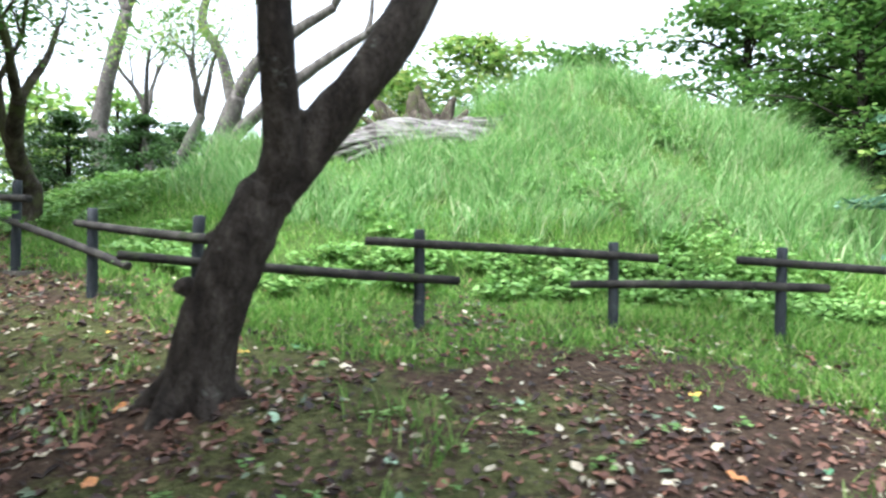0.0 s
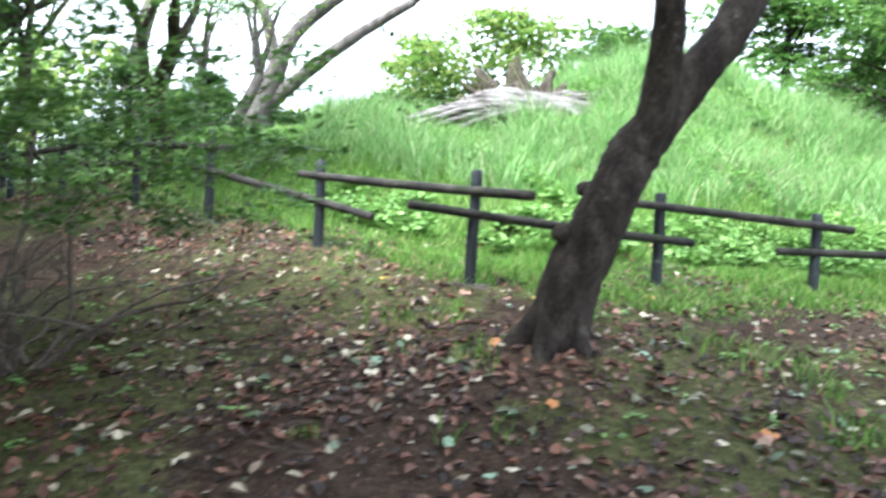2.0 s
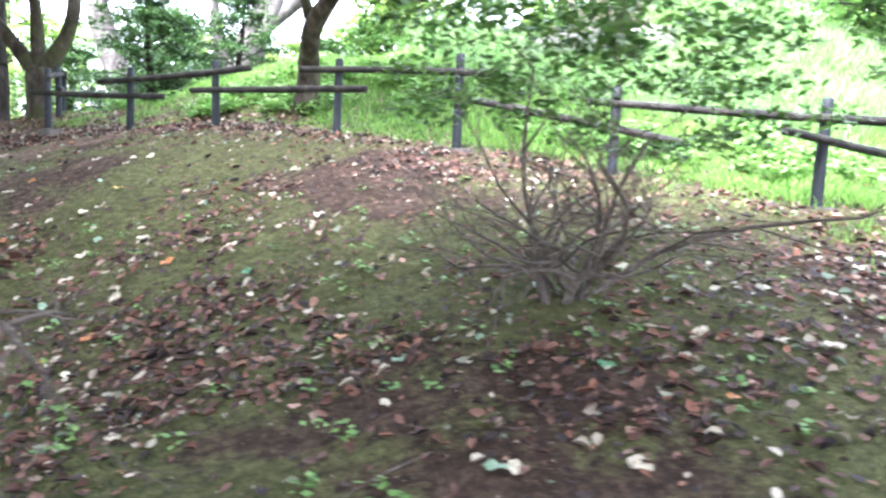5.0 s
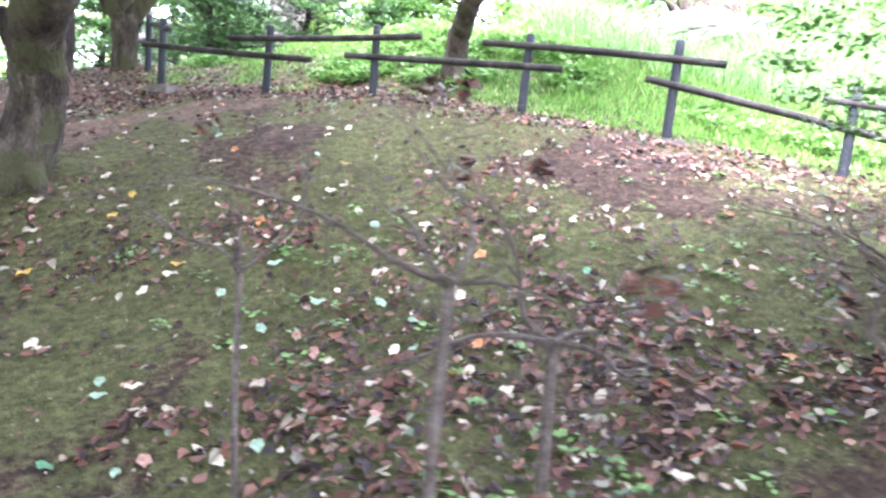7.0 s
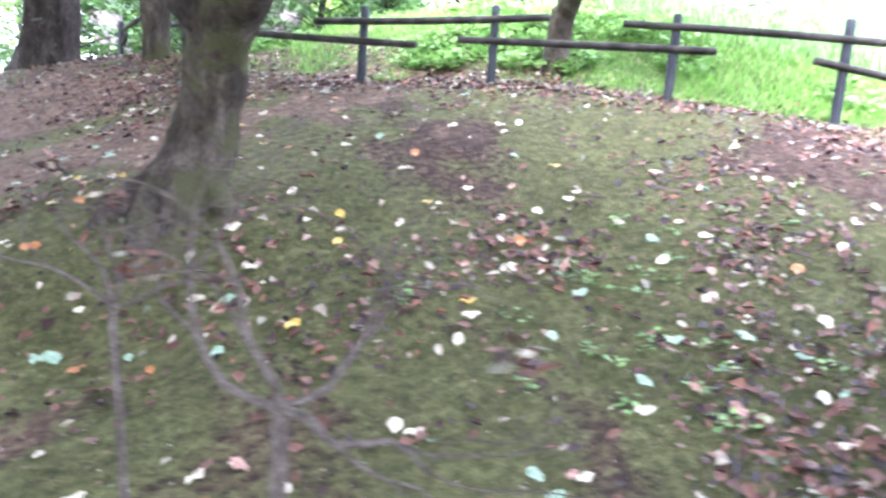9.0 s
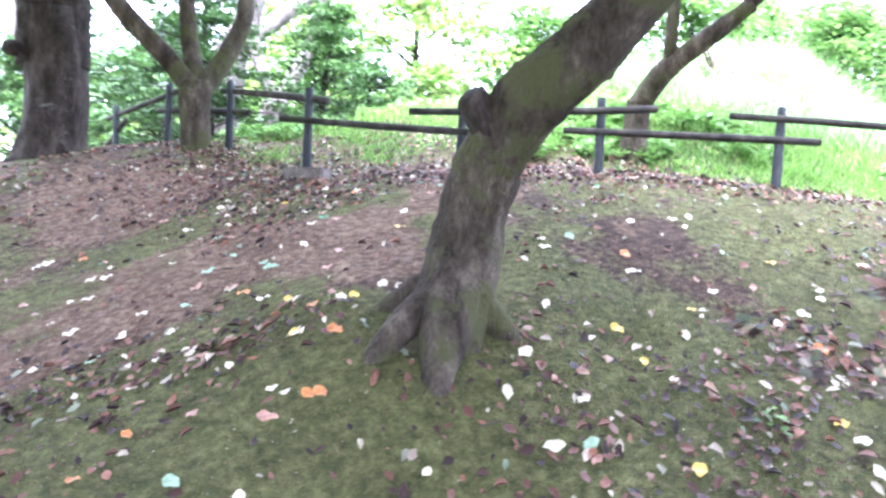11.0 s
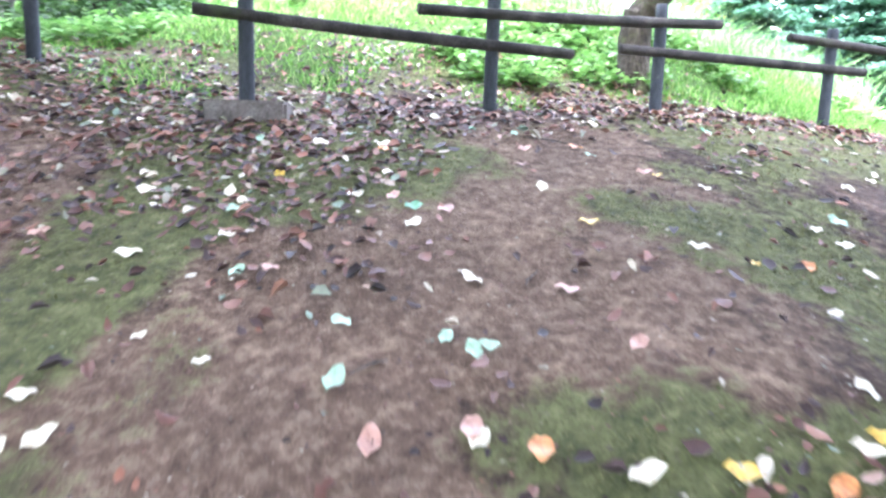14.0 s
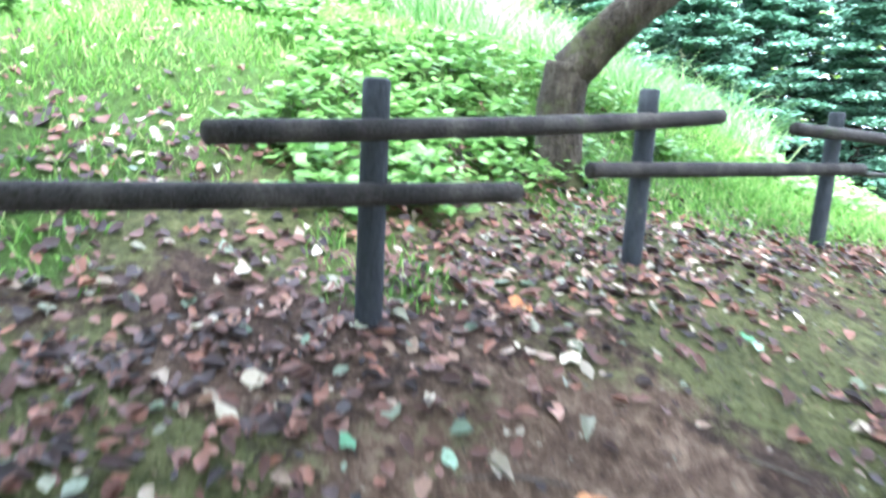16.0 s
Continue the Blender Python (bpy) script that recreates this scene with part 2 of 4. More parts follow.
def inside(x, y):
    """Metres behind the fence; below zero on the side of the path."""
    best, sign = np.full(np.shape(x), 1e9), np.ones(np.shape(x))
    for (ax, ay), (bx, by) in zip(FENCE, FENCE[1:]):
        ux, uy = bx - ax, by - ay
        k = np.clip(((x - ax) * ux + (y - ay) * uy) / (ux * ux + uy * uy), 0, 1)
        dx, dy = x - ax - k * ux, y - ay - k * uy
        dist = np.hypot(dx, dy)
        side = np.where(ux * dy - uy * dx < 0, 1.0, -1.0)
        near = dist < best - 1e-6
        best, sign = np.where(near, dist, best), np.where(near, side, sign)
    return best * sign


def land(x, y):
    x, y = np.asarray(x, float), np.asarray(y, float)
    shape = x.shape
    x, y = x.ravel(), y.ravel()
    z = np.full(x.shape, -0.9)
    for w, (cx, cy) in zip(WEIGHTS, CENTRES):
        z += w * np.exp(-((x - cx) ** 2 + (y - cy) ** 2) / (2 * (SWELL * 0.95) ** 2))
    d = inside(x, y)
    rise = np.clip((d - 0.3) / 2.5, 0, 1)
    rise = rise * rise * (3 - 2 * rise)
    broad = 2.1 * np.exp(-(((x - 0.0) / 8.0) ** 2 + ((y - 15.0) / 5.5) ** 2))
    crest = 3.35 * np.exp(-(((x - 5.4) / 5.2) ** 4 + ((y - 15.8) / 3.3) ** 2))
    z += rise * (broad + crest)
    z += 0.20 * np.exp(-((x + 11.75) ** 2 + (y - 8.3) ** 2) / 0.9)
    z -= 0.20 * np.exp(-((x + 12.15) ** 2 + (y - 6.8) ** 2) / 0.8)
    z += 0.12 * np.exp(-((x + 11.4) ** 2 + (y - 14.3) ** 2) / 0.8) + 0.06 * np.exp(-((x + 1.58) ** 2 + (y - 4.6) ** 2) / 0.5)
    z += np.where(d > 0.5, 0.05, 0.018) * ripple(x, y, 0.9, 3) + 0.008 * ripple(x, y, 0.28, 4)
    z += np.where(d > 1.5, 0.10, 0.0) * ripple(x, y, 2.4, 8)
    far = np.clip((np.hypot(x + 4, y - 8) - 22) / 30, 0, 1)
    z = z * (1 - far) + far * (-0.9)
    return z.reshape(shape)


def land_at(x, y):
    return float(land(np.array([x]), np.array([y]))[0])


def zones(x, y):
    """How much moss, bare earth and lawn the ground carries, 0 to 1."""
    d = inside(x, y)
    lawn = np.clip((d + 0.10 + 0.35 * ripple(x, y, 1.3, 11)) / 0.8 + 0.25, 0, 1)
    # lawn spills over the fence line in front of the mound
    spill = np.clip((x + 2.6) / 1.5, 0, 1) * np.clip((d + 1.4 + 0.8 * np.clip(x - 1.5, 0, 5) + 0.6 * ripple(x, y, 1.0, 12)) / 1.1, 0, 1)
    lawn = np.maximum(lawn, spill * 0.9)
    fringe = np.clip((x + 11.6) / 1.0, 0, 1) * np.clip((-6.0 - x) / 1.5, 0, 1) * np.exp(-((d - 0.6) / 1.15) ** 2) * np.clip(0.85 + 0.9 * ripple(x, y, 0.7, 19), 0.2, 1)
    lawn = lawn * (1 - 0.75 * fringe)
    # a trodden strip of reddish earth climbing to the fence
    t = np.clip((x + 13.6) / 2.8, 0, 1)
    away = np.hypot(x + 13.6 - 2.8 * t, y - 9.95 - 0.15 * t)
    bare = np.clip(1.15 - away / 1.75 + 0.45 * ripple(x, y, 0.8, 13) + 0.3 * ripple(x, y, 0.3, 17), 0, 1)
    bare = np.maximum(bare, np.clip(1.2 - np.hypot(x + 12.6, (y - 13.0) * 0.7) / 1.5, 0, 1))
    bare = np.maximum(bare, np.clip(1.1 - np.hypot(x + 1.6, y - 4.4) / 0.6, 0, 1))
    moss = 0.59 + 0.55 * ripple(x, y, 1.7, 14) + 0.3 * ripple(x, y, 0.4, 15)
    west = np.clip((-5.5 - x) / 2.0, 0, 1)
    moss = moss * (0.85 + 0.15 * west) + 0.12 * west
    moss = np.maximum(moss, np.clip((-9.0 - x) / 1.2, 0, 1) * (0.72 + 0.45 * ripple(x, y, 0.7, 16)))
    moss = np.clip(moss - 0.6 * np.clip(bare - 0.1, 0, 1) - 0.1 * np.clip((y - 8.6) / 0.8, 0, 1) * np.clip((-11.0 - x) / 0.8, 0, 1), 0, 1)
    # thin earth shows between the moss on the western slope
    bare = np.maximum(bare, np.clip((-9.0 - x) / 1.5, 0, 1) * (0.52 + 0.15 * ripple(x, y, 0.5, 18)))
    return moss, bare, lawn


# ---- mesh helpers ----
def mesh_from(name, verts, faces_quads=None, faces_tris=None, smooth=False):
    me = bpy.data.meshes.new(name)
    loops, starts, at = [], [], 0
    me.vertices.add(len(verts))
    me.vertices.foreach_set("co", np.asarray(verts, np.float32).ravel())
    for f, k in ((faces_quads, 4), (faces_tris, 3)):
        if f is not None and len(f):
            f = np.asarray(f, np.int32)
            loops.append(f.ravel())
            starts.append(at + np.arange(len(f)) * k)
            at += len(f) * k
    loops, starts = np.concatenate(loops), np.concatenate(starts)
    me.loops.add(len(loops))
    me.loops.foreach_set("vertex_index", loops)
    me.polygons.add(len(starts))
    me.polygons.foreach_set("loop_start", starts.astype(np.int32))
    me.update(calc_edges=True)
    me.validate()
    if smooth:
        me.polygons.foreach_set("use_smooth", np.ones(len(me.polygons), bool))
    return me


def add_mesh(name, me, material, parent=None, label=""):
    ob = new(name, me)
    if not me.materials:
        me.materials.append(material)
    if parent is not None:
        ob.parent = parent
    if label:
        ob["label"] = label
    return ob


def part(name, bm, material, parent, label=""):
    me = bpy.data.meshes.new(name)
    for f in bm.faces:
        f.smooth = True
    bm.to_mesh(me)
    bm.free()
    return add_mesh(name, me, material, parent, label)


def thing(name, place, label, category, group=""):
    ob = new(name)
    ob.location = place
    return tagged(ob, label, category, group)


def smooth_line(points, steps):
    p = [Vector(q) for q in points]
    out = []
    for i in range(len(p) - 1):
        a, b, c, e = p[max(i - 1, 0)], p[i], p[i + 1], p[min(i + 2, len(p) - 1)]
        for k in range(steps):
            t = k / steps
            out.append(0.5 * ((2 * b) + (c - a) * t + (2 * a - 5 * b + 4 * c - e) * t * t + (3 * b - a - 3 * c + e) * t ** 3))
    return out + [p[-1]]


def tube(bm, points, radii, sides=10, steps=4, rough=0.0, seed=0, flare=0.0, caps=True, bevel=0.0):
    """A limb along smooth points with radii, uneven by rough, its foot spread by flare."""
    line = smooth_line(points, steps)
    n = len(line)
    spot = np.linspace(0, len(radii) - 1, n)
    rad = np.interp(spot, range(len(radii)), radii)
    rings = []
    ref = Vector((0.3, 1, 0.15))
    for i, c in enumerate(line):
        ax = (line[min(i + 1, n - 1)] - line[max(i - 1, 0)]).normalized()
        u = ax.cross(ref)
        if u.length < 0.1:
            u = ax.cross(Vector((1, 0, 0)))
        u.normalize()
        v = ax.cross(u)
        ring = []
        for k in range(sides):
            a = 2 * math.pi * k / sides
            r = rad[i]
            if rough:
                q = Vector((math.cos(a) * 1.6, math.sin(a) * 1.6, i * 0.22 + seed * 7.1))
                r *= 1 + rough * noise.noise(q) + rough * 0.6 * noise.noise(q * 3.1)
            if flare:
                low = max(0.0, 1 - i / (n * 0.28))
                r *= 1 + flare * low ** 2 * (0.55 + 0.75 * max(0, math.cos(a * 4 + seed)) ** 1.5)
            ring.append(bm.verts.new(c + (u * math.cos(a) + v * math.sin(a)) * r))
        rings.append(ring)
    for a, b in zip(rings, rings[1:]):
        for k in range(sides):
            bm.faces.new((a[k], a[(k + 1) % sides], b[(k + 1) % sides], b[k]))
    if caps:
        for ring, ax in ((rings[0], -1), (rings[-1], 1)):
            if bevel:
                mid = sum((w.co for w in ring), Vector()) / sides
                d = (line[1] - line[0]).normalized() if ax < 0 else (line[-1] - line[-2]).normalized()
                inner = [bm.verts.new(mid + (w.co - mid) * 0.8 + d * bevel * ax) for w in ring]
                for k in range(sides):
                    bm.faces.new((ring[k], ring[(k + 1) % sides], inner[(k + 1) % sides], inner[k]) if ax > 0 else (inner[k], inner[(k + 1) % sides], ring[(k + 1) % sides], ring[k]))
                ring = inner
            bm.faces.new(ring if ax > 0 else ring[::-1])
    return line


def blob(bm, centre, radius, seed, squash=(1, 1, 1)):
    made = bmesh.ops.create_icosphere(bm, subdivisions=3, radius=1)["verts"]
    for v in made:
        q = v.co.copy()
        r = radius * (1 + 0.25 * noise.noise(q * 1.7 + Vector((seed, 0, 0))) + 0.12 * noise.noise(q * 5 + Vector((0, seed, 0))))
        v.co = Vector(centre) + Vector((q.x * squash[0], q.y * squash[1], q.z * squash[2])) * r


def leaf_cloud(centres, spread, per, size, rng, flat=0.5, tilt=0.7, slim=0.5):
    """Diamond leaves scattered round the centres; spread is the clump's half width and flat its height over width."""
    n = len(centres) * per
    c = np.repeat(np.asarray(centres, float), per, axis=0)
    p = rng.normal(0, 1, (n, 3))
    p /= np.maximum(np.linalg.norm(p, axis=1), 1e-6)[:, None]
    p *= rng.uniform(0, 1, (n, 1)) ** 0.45 * spread
    p[:, 2] *= flat
    c = c + p
    a = rng.uniform(0, 2 * np.pi, n)
    u = np.stack([np.cos(a), np.sin(a), rng.uniform(-tilt, tilt * 0.5, n)], 1)
    u /= np.linalg.norm(u, axis=1)[:, None]
    w = np.stack([-np.sin(a), np.cos(a), rng.uniform(-tilt, tilt, n)], 1)
    s = size * rng.uniform(0.6, 1.3, (n, 1))
    v = np.stack([c - u * s * 0.5, c + w * s * slim * 0.5 - u * s * 0.05, c + u * s * 0.5, c - w * s * slim * 0.5 - u * s * 0.05], 1)
    return v.reshape(-1, 3)


def leaf_mesh(name, verts):
    q = np.arange(len(verts)).reshape(-1, 4)
    return mesh_from(name, verts, q)


# ---- ground: one sheet to the horizon ----
def spaced(lo, hi, step, far):
    core = np.arange(lo, hi + step / 2, step)
    out = far * (np.linspace(0, 1, 22)[1:] ** 2.6)
    return np.concatenate([(lo - out)[::-1], core, hi + out])


GX, GY = spaced(-19, 10, 0.11, 600), spaced(-3.5, 19, 0.11, 600)
XX, YY = np.meshgrid(GX, GY, indexing="ij")
ZZ = land(XX, YY)
gi = np.arange(XX.size).reshape(XX.shape)
gq = np.stack([gi[:-1, :-1], gi[1:, :-1], gi[1:, 1:], gi[:-1, 1:]], -1).reshape(-1, 4)
gm = mesh_from("ground", np.stack([XX, YY, ZZ], -1).reshape(-1, 3), gq, smooth=True)
for key, values in zip(("moss", "bare", "lawn"), zones(XX.ravel(), YY.ravel())):
    gm.attributes.new(key, "FLOAT", "POINT").data.foreach_set("value", values.astype(np.float32))
ground = tagged(add_mesh("ground", gm, M_GROUND), "sloping woodland ground of brown earth, moss and lawn round a mound", "ground", kind="structure")


# ---- fence of dark logs ----
POST_Z = [0.1, 0.2, 0.3, 0.38, 0.45, 0.50, 0.55, 0.65, 0.71, 0.70, 0.84, 1.17, 1.25, 1.33, 1.22, 1.24, 1.62, 1.6, 1.55, 1.5]
POST_H = [0.92, 0.92, 0.92, 0.92, 0.92, 0.92, 0.92, 0.85, 0.87, 0.95, 0.94, 0.99, 0.92, 0.87, 0.92, 0.93, 0.92, 0.92, 0.92, 0.92]
fence = thing("fence", (0, 0, 0), "low dark two-rail log fence running round the grassy mound", "fence")
tops = []
for i, ((px, py), ph) in enumerate(zip(FENCE, POST_H)):
    z0 = POST_Z[i] if 6 <= i <= 15 else land_at(px, py)
    bm = bmesh.new()
    lean = 0.012 * math.sin(i * 2.3)
    tube(bm, [(px, py, z0 - 0.35), (px, py, z0 + 0.3), (px + lean, py, z0 + ph - 0.012)], [0.054, 0.053, 0.051], 16, 4, 0.02, i, bevel=0.012)
    part("post", bm, M_POST, fence)
    tops.append((px, py, z0))
# height at either post and overhang past either post
RAILS = {6: (0.53, 0.43, 0.43, 0.42), 7: (0.715, 0.735, 0.46, 0.50), 8: (0.43, 0.57, 0.36, 0.60), 9: (0.77, 0.77, 0.60, 0.30), 10: (0.50, 0.50, 0.75, 0.30),
         11: (0.77, 0.77, 0.50, 0.56), 12: (0.54, 0.47, 0.43, 0.42), 13: (0.725, 0.75, 0.62, 0.62), 14: (0.515, 0.545, 0.69, 0.33), 15: (0.80, 0.78, 0.32, 0.30)}
for i in range(len(FENCE) - 1):
    (ax, ay, az), (bx, by, bz) = tops[i], tops[i + 1]
    upper = i % 2 == 1
    h0, h1, over0, over1 = RAILS.get(i, (0.765, 0.765, 0.45, 0.45) if upper else (0.50, 0.50, 0.42, 0.42))
    along = Vector((bx - ax, by - ay, bz + h1 - az - h0)).normalized()
    off = Vector((along.y, -along.x, 0)).normalized() * 0.035
    if off.y > 0 and i < 15:
        off = -off
    a = Vector((ax, ay, az + h0)) - along * over0 + off
    b = Vector((bx, by, bz + h1)) + along * over1 + off
    bow = Vector((0, 0, 0.015 * math.sin(i * 1.3)))
    bm = bmesh.new()
    tube(bm, [a, a.lerp(b, 0.33) + bow, a.lerp(b, 0.67) + bow, b], [0.043, 0.044, 0.042, 0.04], 14, 8, 0.05, i + 40, bevel=0.008)
    part("rail", bm, M_RAIL, fence)
for i, w, sunk in ((9, 0.34, 0.085), (11, 0.42, 0.075), (15, 0.56, 0.06)):
    px, py, z0 = tops[i]
    ux, uy = Vector((FENCE[i + 1][0] - FENCE[i - 1][0], FENCE[i + 1][1] - FENCE[i - 1][1])).normalized()
    bm = bmesh.new()
    bmesh.ops.create_cube(bm, size=1)
    bmesh.ops.scale(bm, vec=(w, 0.26, 0.2), verts=bm.verts)
    bmesh.ops.bevel(bm, geom=bm.edges[:], offset=0.02, segments=2, affect="EDGES")
    for v in bm.verts:
        v.co += v.co.normalized() * 0.012 * noise.noise(v.co * 9 + Vector((i, 0, 0)))
    bmesh.ops.rotate(bm, cent=(0, 0, 0), matrix=Matrix.Rotation(math.atan2(uy, ux), 3, "Z"), verts=bm.verts)
    bmesh.ops.translate(bm, vec=(px + uy * 0.04, py - ux * 0.04, (land_at(px, py) if i < 15 else z0 - 0.05) - sunk), verts=bm.verts)
    block = part("footing", bm, M_CONCRETE, fence, "weathered concrete footing block")
    block.data.polygons.foreach_set("use_smooth", np.zeros(len(block.data.polygons), bool))


# ---- trees ----
def grow(bm, start, heading, length, radius, rng, depth, tips, sides=7):
    """A limb that wanders, thins and forks; the ends of its twigs go to tips."""
    p, d = Vector(start), Vector(heading).normalized()
    pts, rad = [p.copy()], [radius]
    for k in range(4):
        d = (d + Vector((rng.uniform(-0.28, 0.28), rng.uniform(-0.28, 0.28), rng.uniform(-0.12, 0.26)))).normalized()
        p = p + d * length / 4
        pts.append(p.copy())
        rad.append(radius * (1 - 0.14 * (k + 1)))
    tube(bm, pts, rad, sides, 3, 0.10, rng.randint(0, 999), caps=True)
    tips.append(p.copy())
    if depth > 0:
        for _ in range(rng.randint(2, 4)):
            k = rng.randint(2, 5)
            side = Vector((rng.uniform(-1, 1), rng.uniform(-1, 1), rng.uniform(-0.1, 0.8)))
            grow(bm, pts[k], d * 0.7 + side * 0.8, length * rng.uniform(0.5, 0.75), rad[k] * 0.55, rng, depth - 1, tips, max(4, sides - 2))


def crown_on(tree, tips, rng, material, spread, per, size, flat=0.45, label="", drop=0.1):
    near = [t for t in tips]
    c = np.array([tuple(t) for t in near])
    extra = c + rng.normal(0, spread * 0.8, c.shape) * np.array([1, 1, 0.5])
    c = np.concatenate([c, extra])
    add_mesh("crown", leaf_mesh("crown", leaf_cloud(c, spread, per, size, rng, flat)), material, tree, label)


def built_tree(name, trunk, radii, limbs, bark, leaf, label, seed, flare=0.5, spread=0.9, per=40, size=0.11, reach=1.6, depth=2, knots=(), sides=18, bare_top=True):
    """A tree from the line of its trunk and of its main limbs; each limb goes on into branches and leaves above."""
    rng = np.random.RandomState(seed)
    base = Vector(trunk[0])
    tree = thing(name, base, label, "tree")
    local = lambda ps: [Vector(q) - base for q in ps]
    bm = bmesh.new()
    foot = local(trunk)
    foot[0] = foot[0] - Vector((foot[1].x * 0.6, foot[1].y * 0.6, 0.4))
    tube(bm, foot, radii, sides, 7, 0.13, seed, flare)
    part("trunk", bm, bark, tree)
    tips = []
    for ps, rs in limbs:
        bm = bmesh.new()
        q = local(ps)
        tube(bm, q, rs, 12, 6, 0.14, seed + len(tips))
        d = (q[-1] - q[-2]).normalized()
        for k in range(3):
            grow(bm, q[-1] - d * 0.05, d + Vector((rng.uniform(-0.7, 0.7), rng.uniform(-0.7, 0.7), 0.35)), reach, rs[-1] * 0.75, rng, depth, tips)
        part("limb", bm, bark, tree)
    for c, r in knots:
        bm = bmesh.new()
        blob(bm, Vector(c) - base, r, seed, (1, 1, 0.9))
        part("burl", bm, bark, tree)
    if leaf:
        crown_on(tree, tips, rng, leaf, spread, per, size)
    return tree


g = land_at
built_tree("leaning_tree", [(-1.58, 4.33, g(-1.58, 4.33)), (-1.47, 4.27, 0.80), (-1.34, 4.23, 1.16), (-1.21, 4.23, 1.47), (-1.09, 4.28, 1.74)], [0.205, 0.195, 0.185, 0.18, 0.165],
           [([(-1.12, 4.26, 1.64), (-0.99, 4.19, 1.95), (-0.985, 4.10, 2.30), (-0.995, 4.02, 2.62), (-1.05, 3.95, 3.6)], [0.145, 0.125, 0.115, 0.105, 0.09]),
            ([(-1.12, 4.28, 1.66), (-0.93, 4.33, 1.92), (-0.70, 4.36, 2.24), (-0.47, 4.40, 2.55), (-0.22, 4.48, 2.97), (0.15, 4.6, 3.8)], [0.165, 0.16, 0.155, 0.15, 0.14, 0.12])],
           M_BARK, M_LEAF_DARK, "dark-barked cherry tree leaning and forking low, beside the fence", 11, 0.55, 1.4, 60, 0.16, reach=3.0,
           knots=[((-1.10, 4.28, 1.70), 0.18), ((-1.57, 4.20, 1.12), 0.075), ((-1.42, 4.27, 1.43), 0.06), ((-0.90, 4.15, 2.20), 0.06)])
dark_tree_foot = bpy.data.objects["leaning_tree"]
o = dark_tree_foot.location.copy()
for k, (ex, ey) in enumerate(((-1.98, 4.22), (-1.72, 3.92), (-1.30, 4.02), (-1.18, 4.45), (-1.75, 4.70))):
    mx, my = -1.58 + (ex + 1.58) * 0.55, 4.32 + (ey - 4.32) * 0.55
    bm = bmesh.new()
    tube(bm, [Vector((-1.53, 4.31, g(-1.53, 4.31) + 0.30)) - o, Vector((mx, my, g(mx, my) + 0.02)) - o, Vector((ex, ey, g(ex, ey) - 0.08)) - o], [0.12, 0.085, 0.03], 10, 6, 0.2, k + 15)
    part("root", bm, M_BARK, dark_tree_foot)
built_tree("leaning_tree", [(-11.46, 7.99, g(-11.46, 7.99)), (-11.29, 8.03, 0.35), (-11.21, 8.05, 0.74), (-11.19, 7.95, 1.03), (-11.18, 7.78, 1.29)], [0.28, 0.245, 0.225, 0.22, 0.19],
           [([(-11.19, 7.94, 1.02), (-11.17, 7.78, 1.27), (-11.08, 7.58, 1.50), (-10.98, 7.42, 1.67), (-10.90, 7.29, 1.83), (-10.6, 7.0, 2.35), (-10.1, 6.7, 3.3)], [0.19, 0.218, 0.22, 0.205, 0.195, 0.16, 0.13])],
           M_BARK_MOSSY, M_LEAF_DARK, "mossy grey cherry tree with spreading roots leaning over the bank", 23, 0.35, 1.8, 110, 0.18, reach=3.6)
rooted = bpy.data.objects["leaning_tree.001"]
o = rooted.location.copy()
for k, (ex, ey, mx, my, top, w0, w1) in enumerate(((-12.02, 7.93, -11.76, 7.94, 0.42, 0.15, 0.13), (-11.74, 7.57, -11.58, 7.75, 0.50, 0.19, 0.18),
                                                   (-11.76, 8.36, -11.58, 8.18, 0.50, 0.14, 0.12), (-11.0, 7.72, -11.18, 7.84, 0.40, 0.15, 0.13), (-11.1, 8.4, -11.22, 8.2, 0.40, 0.14, 0.12))):
    bm = bmesh.new()
    tube(bm, [Vector((-11.31, 8.01, top - 0.08)) - o, Vector((mx, my, g(mx, my) + 0.08)) - o, Vector((ex, ey, g(ex, ey) - 0.12)) - o], [w0, w1 * 0.8, 0.05], 12, 6, 0.22, k + 5)
    part("root", bm, M_BARK_MOSSY, rooted)
bm = bmesh.new()
tube(bm, [Vector((-11.17, 7.77, 1.20)) - o, Vector((-11.33, 7.80, 1.31)) - o, Vector((-11.44, 7.80, 1.43)) - o], [0.13, 0.115, 0.10], 12, 5, 0.25, 3, bevel=0.03)
part("branch_stub", bm, M_BARK, rooted, "dark broken branch stub")
built_tree("crooked_tree", [(-6.72, 10.72, g(-6.72, 10.72)), (-6.65, 10.76, 2.0), (-6.64, 10.72, 2.4)], [0.19, 0.165, 0.165],
           [([(-6.64, 10.72, 2.34), (-6.62, 10.35, 2.75), (-6.42, 9.95, 3.08), (-6.1, 9.55, 3.5)], [0.16, 0.14, 0.125, 0.10]),
            ([(-6.60, 10.32, 2.74), (-6.74, 10.2, 3.2), (-6.8, 10.1, 3.9)], [0.09, 0.075, 0.065])],
           M_BARK_MOSSY, M_LEAF_MID, "grey-brown crooked tree standing behind the log fence", 31, 0.5, 1.2, 40, 0.13)
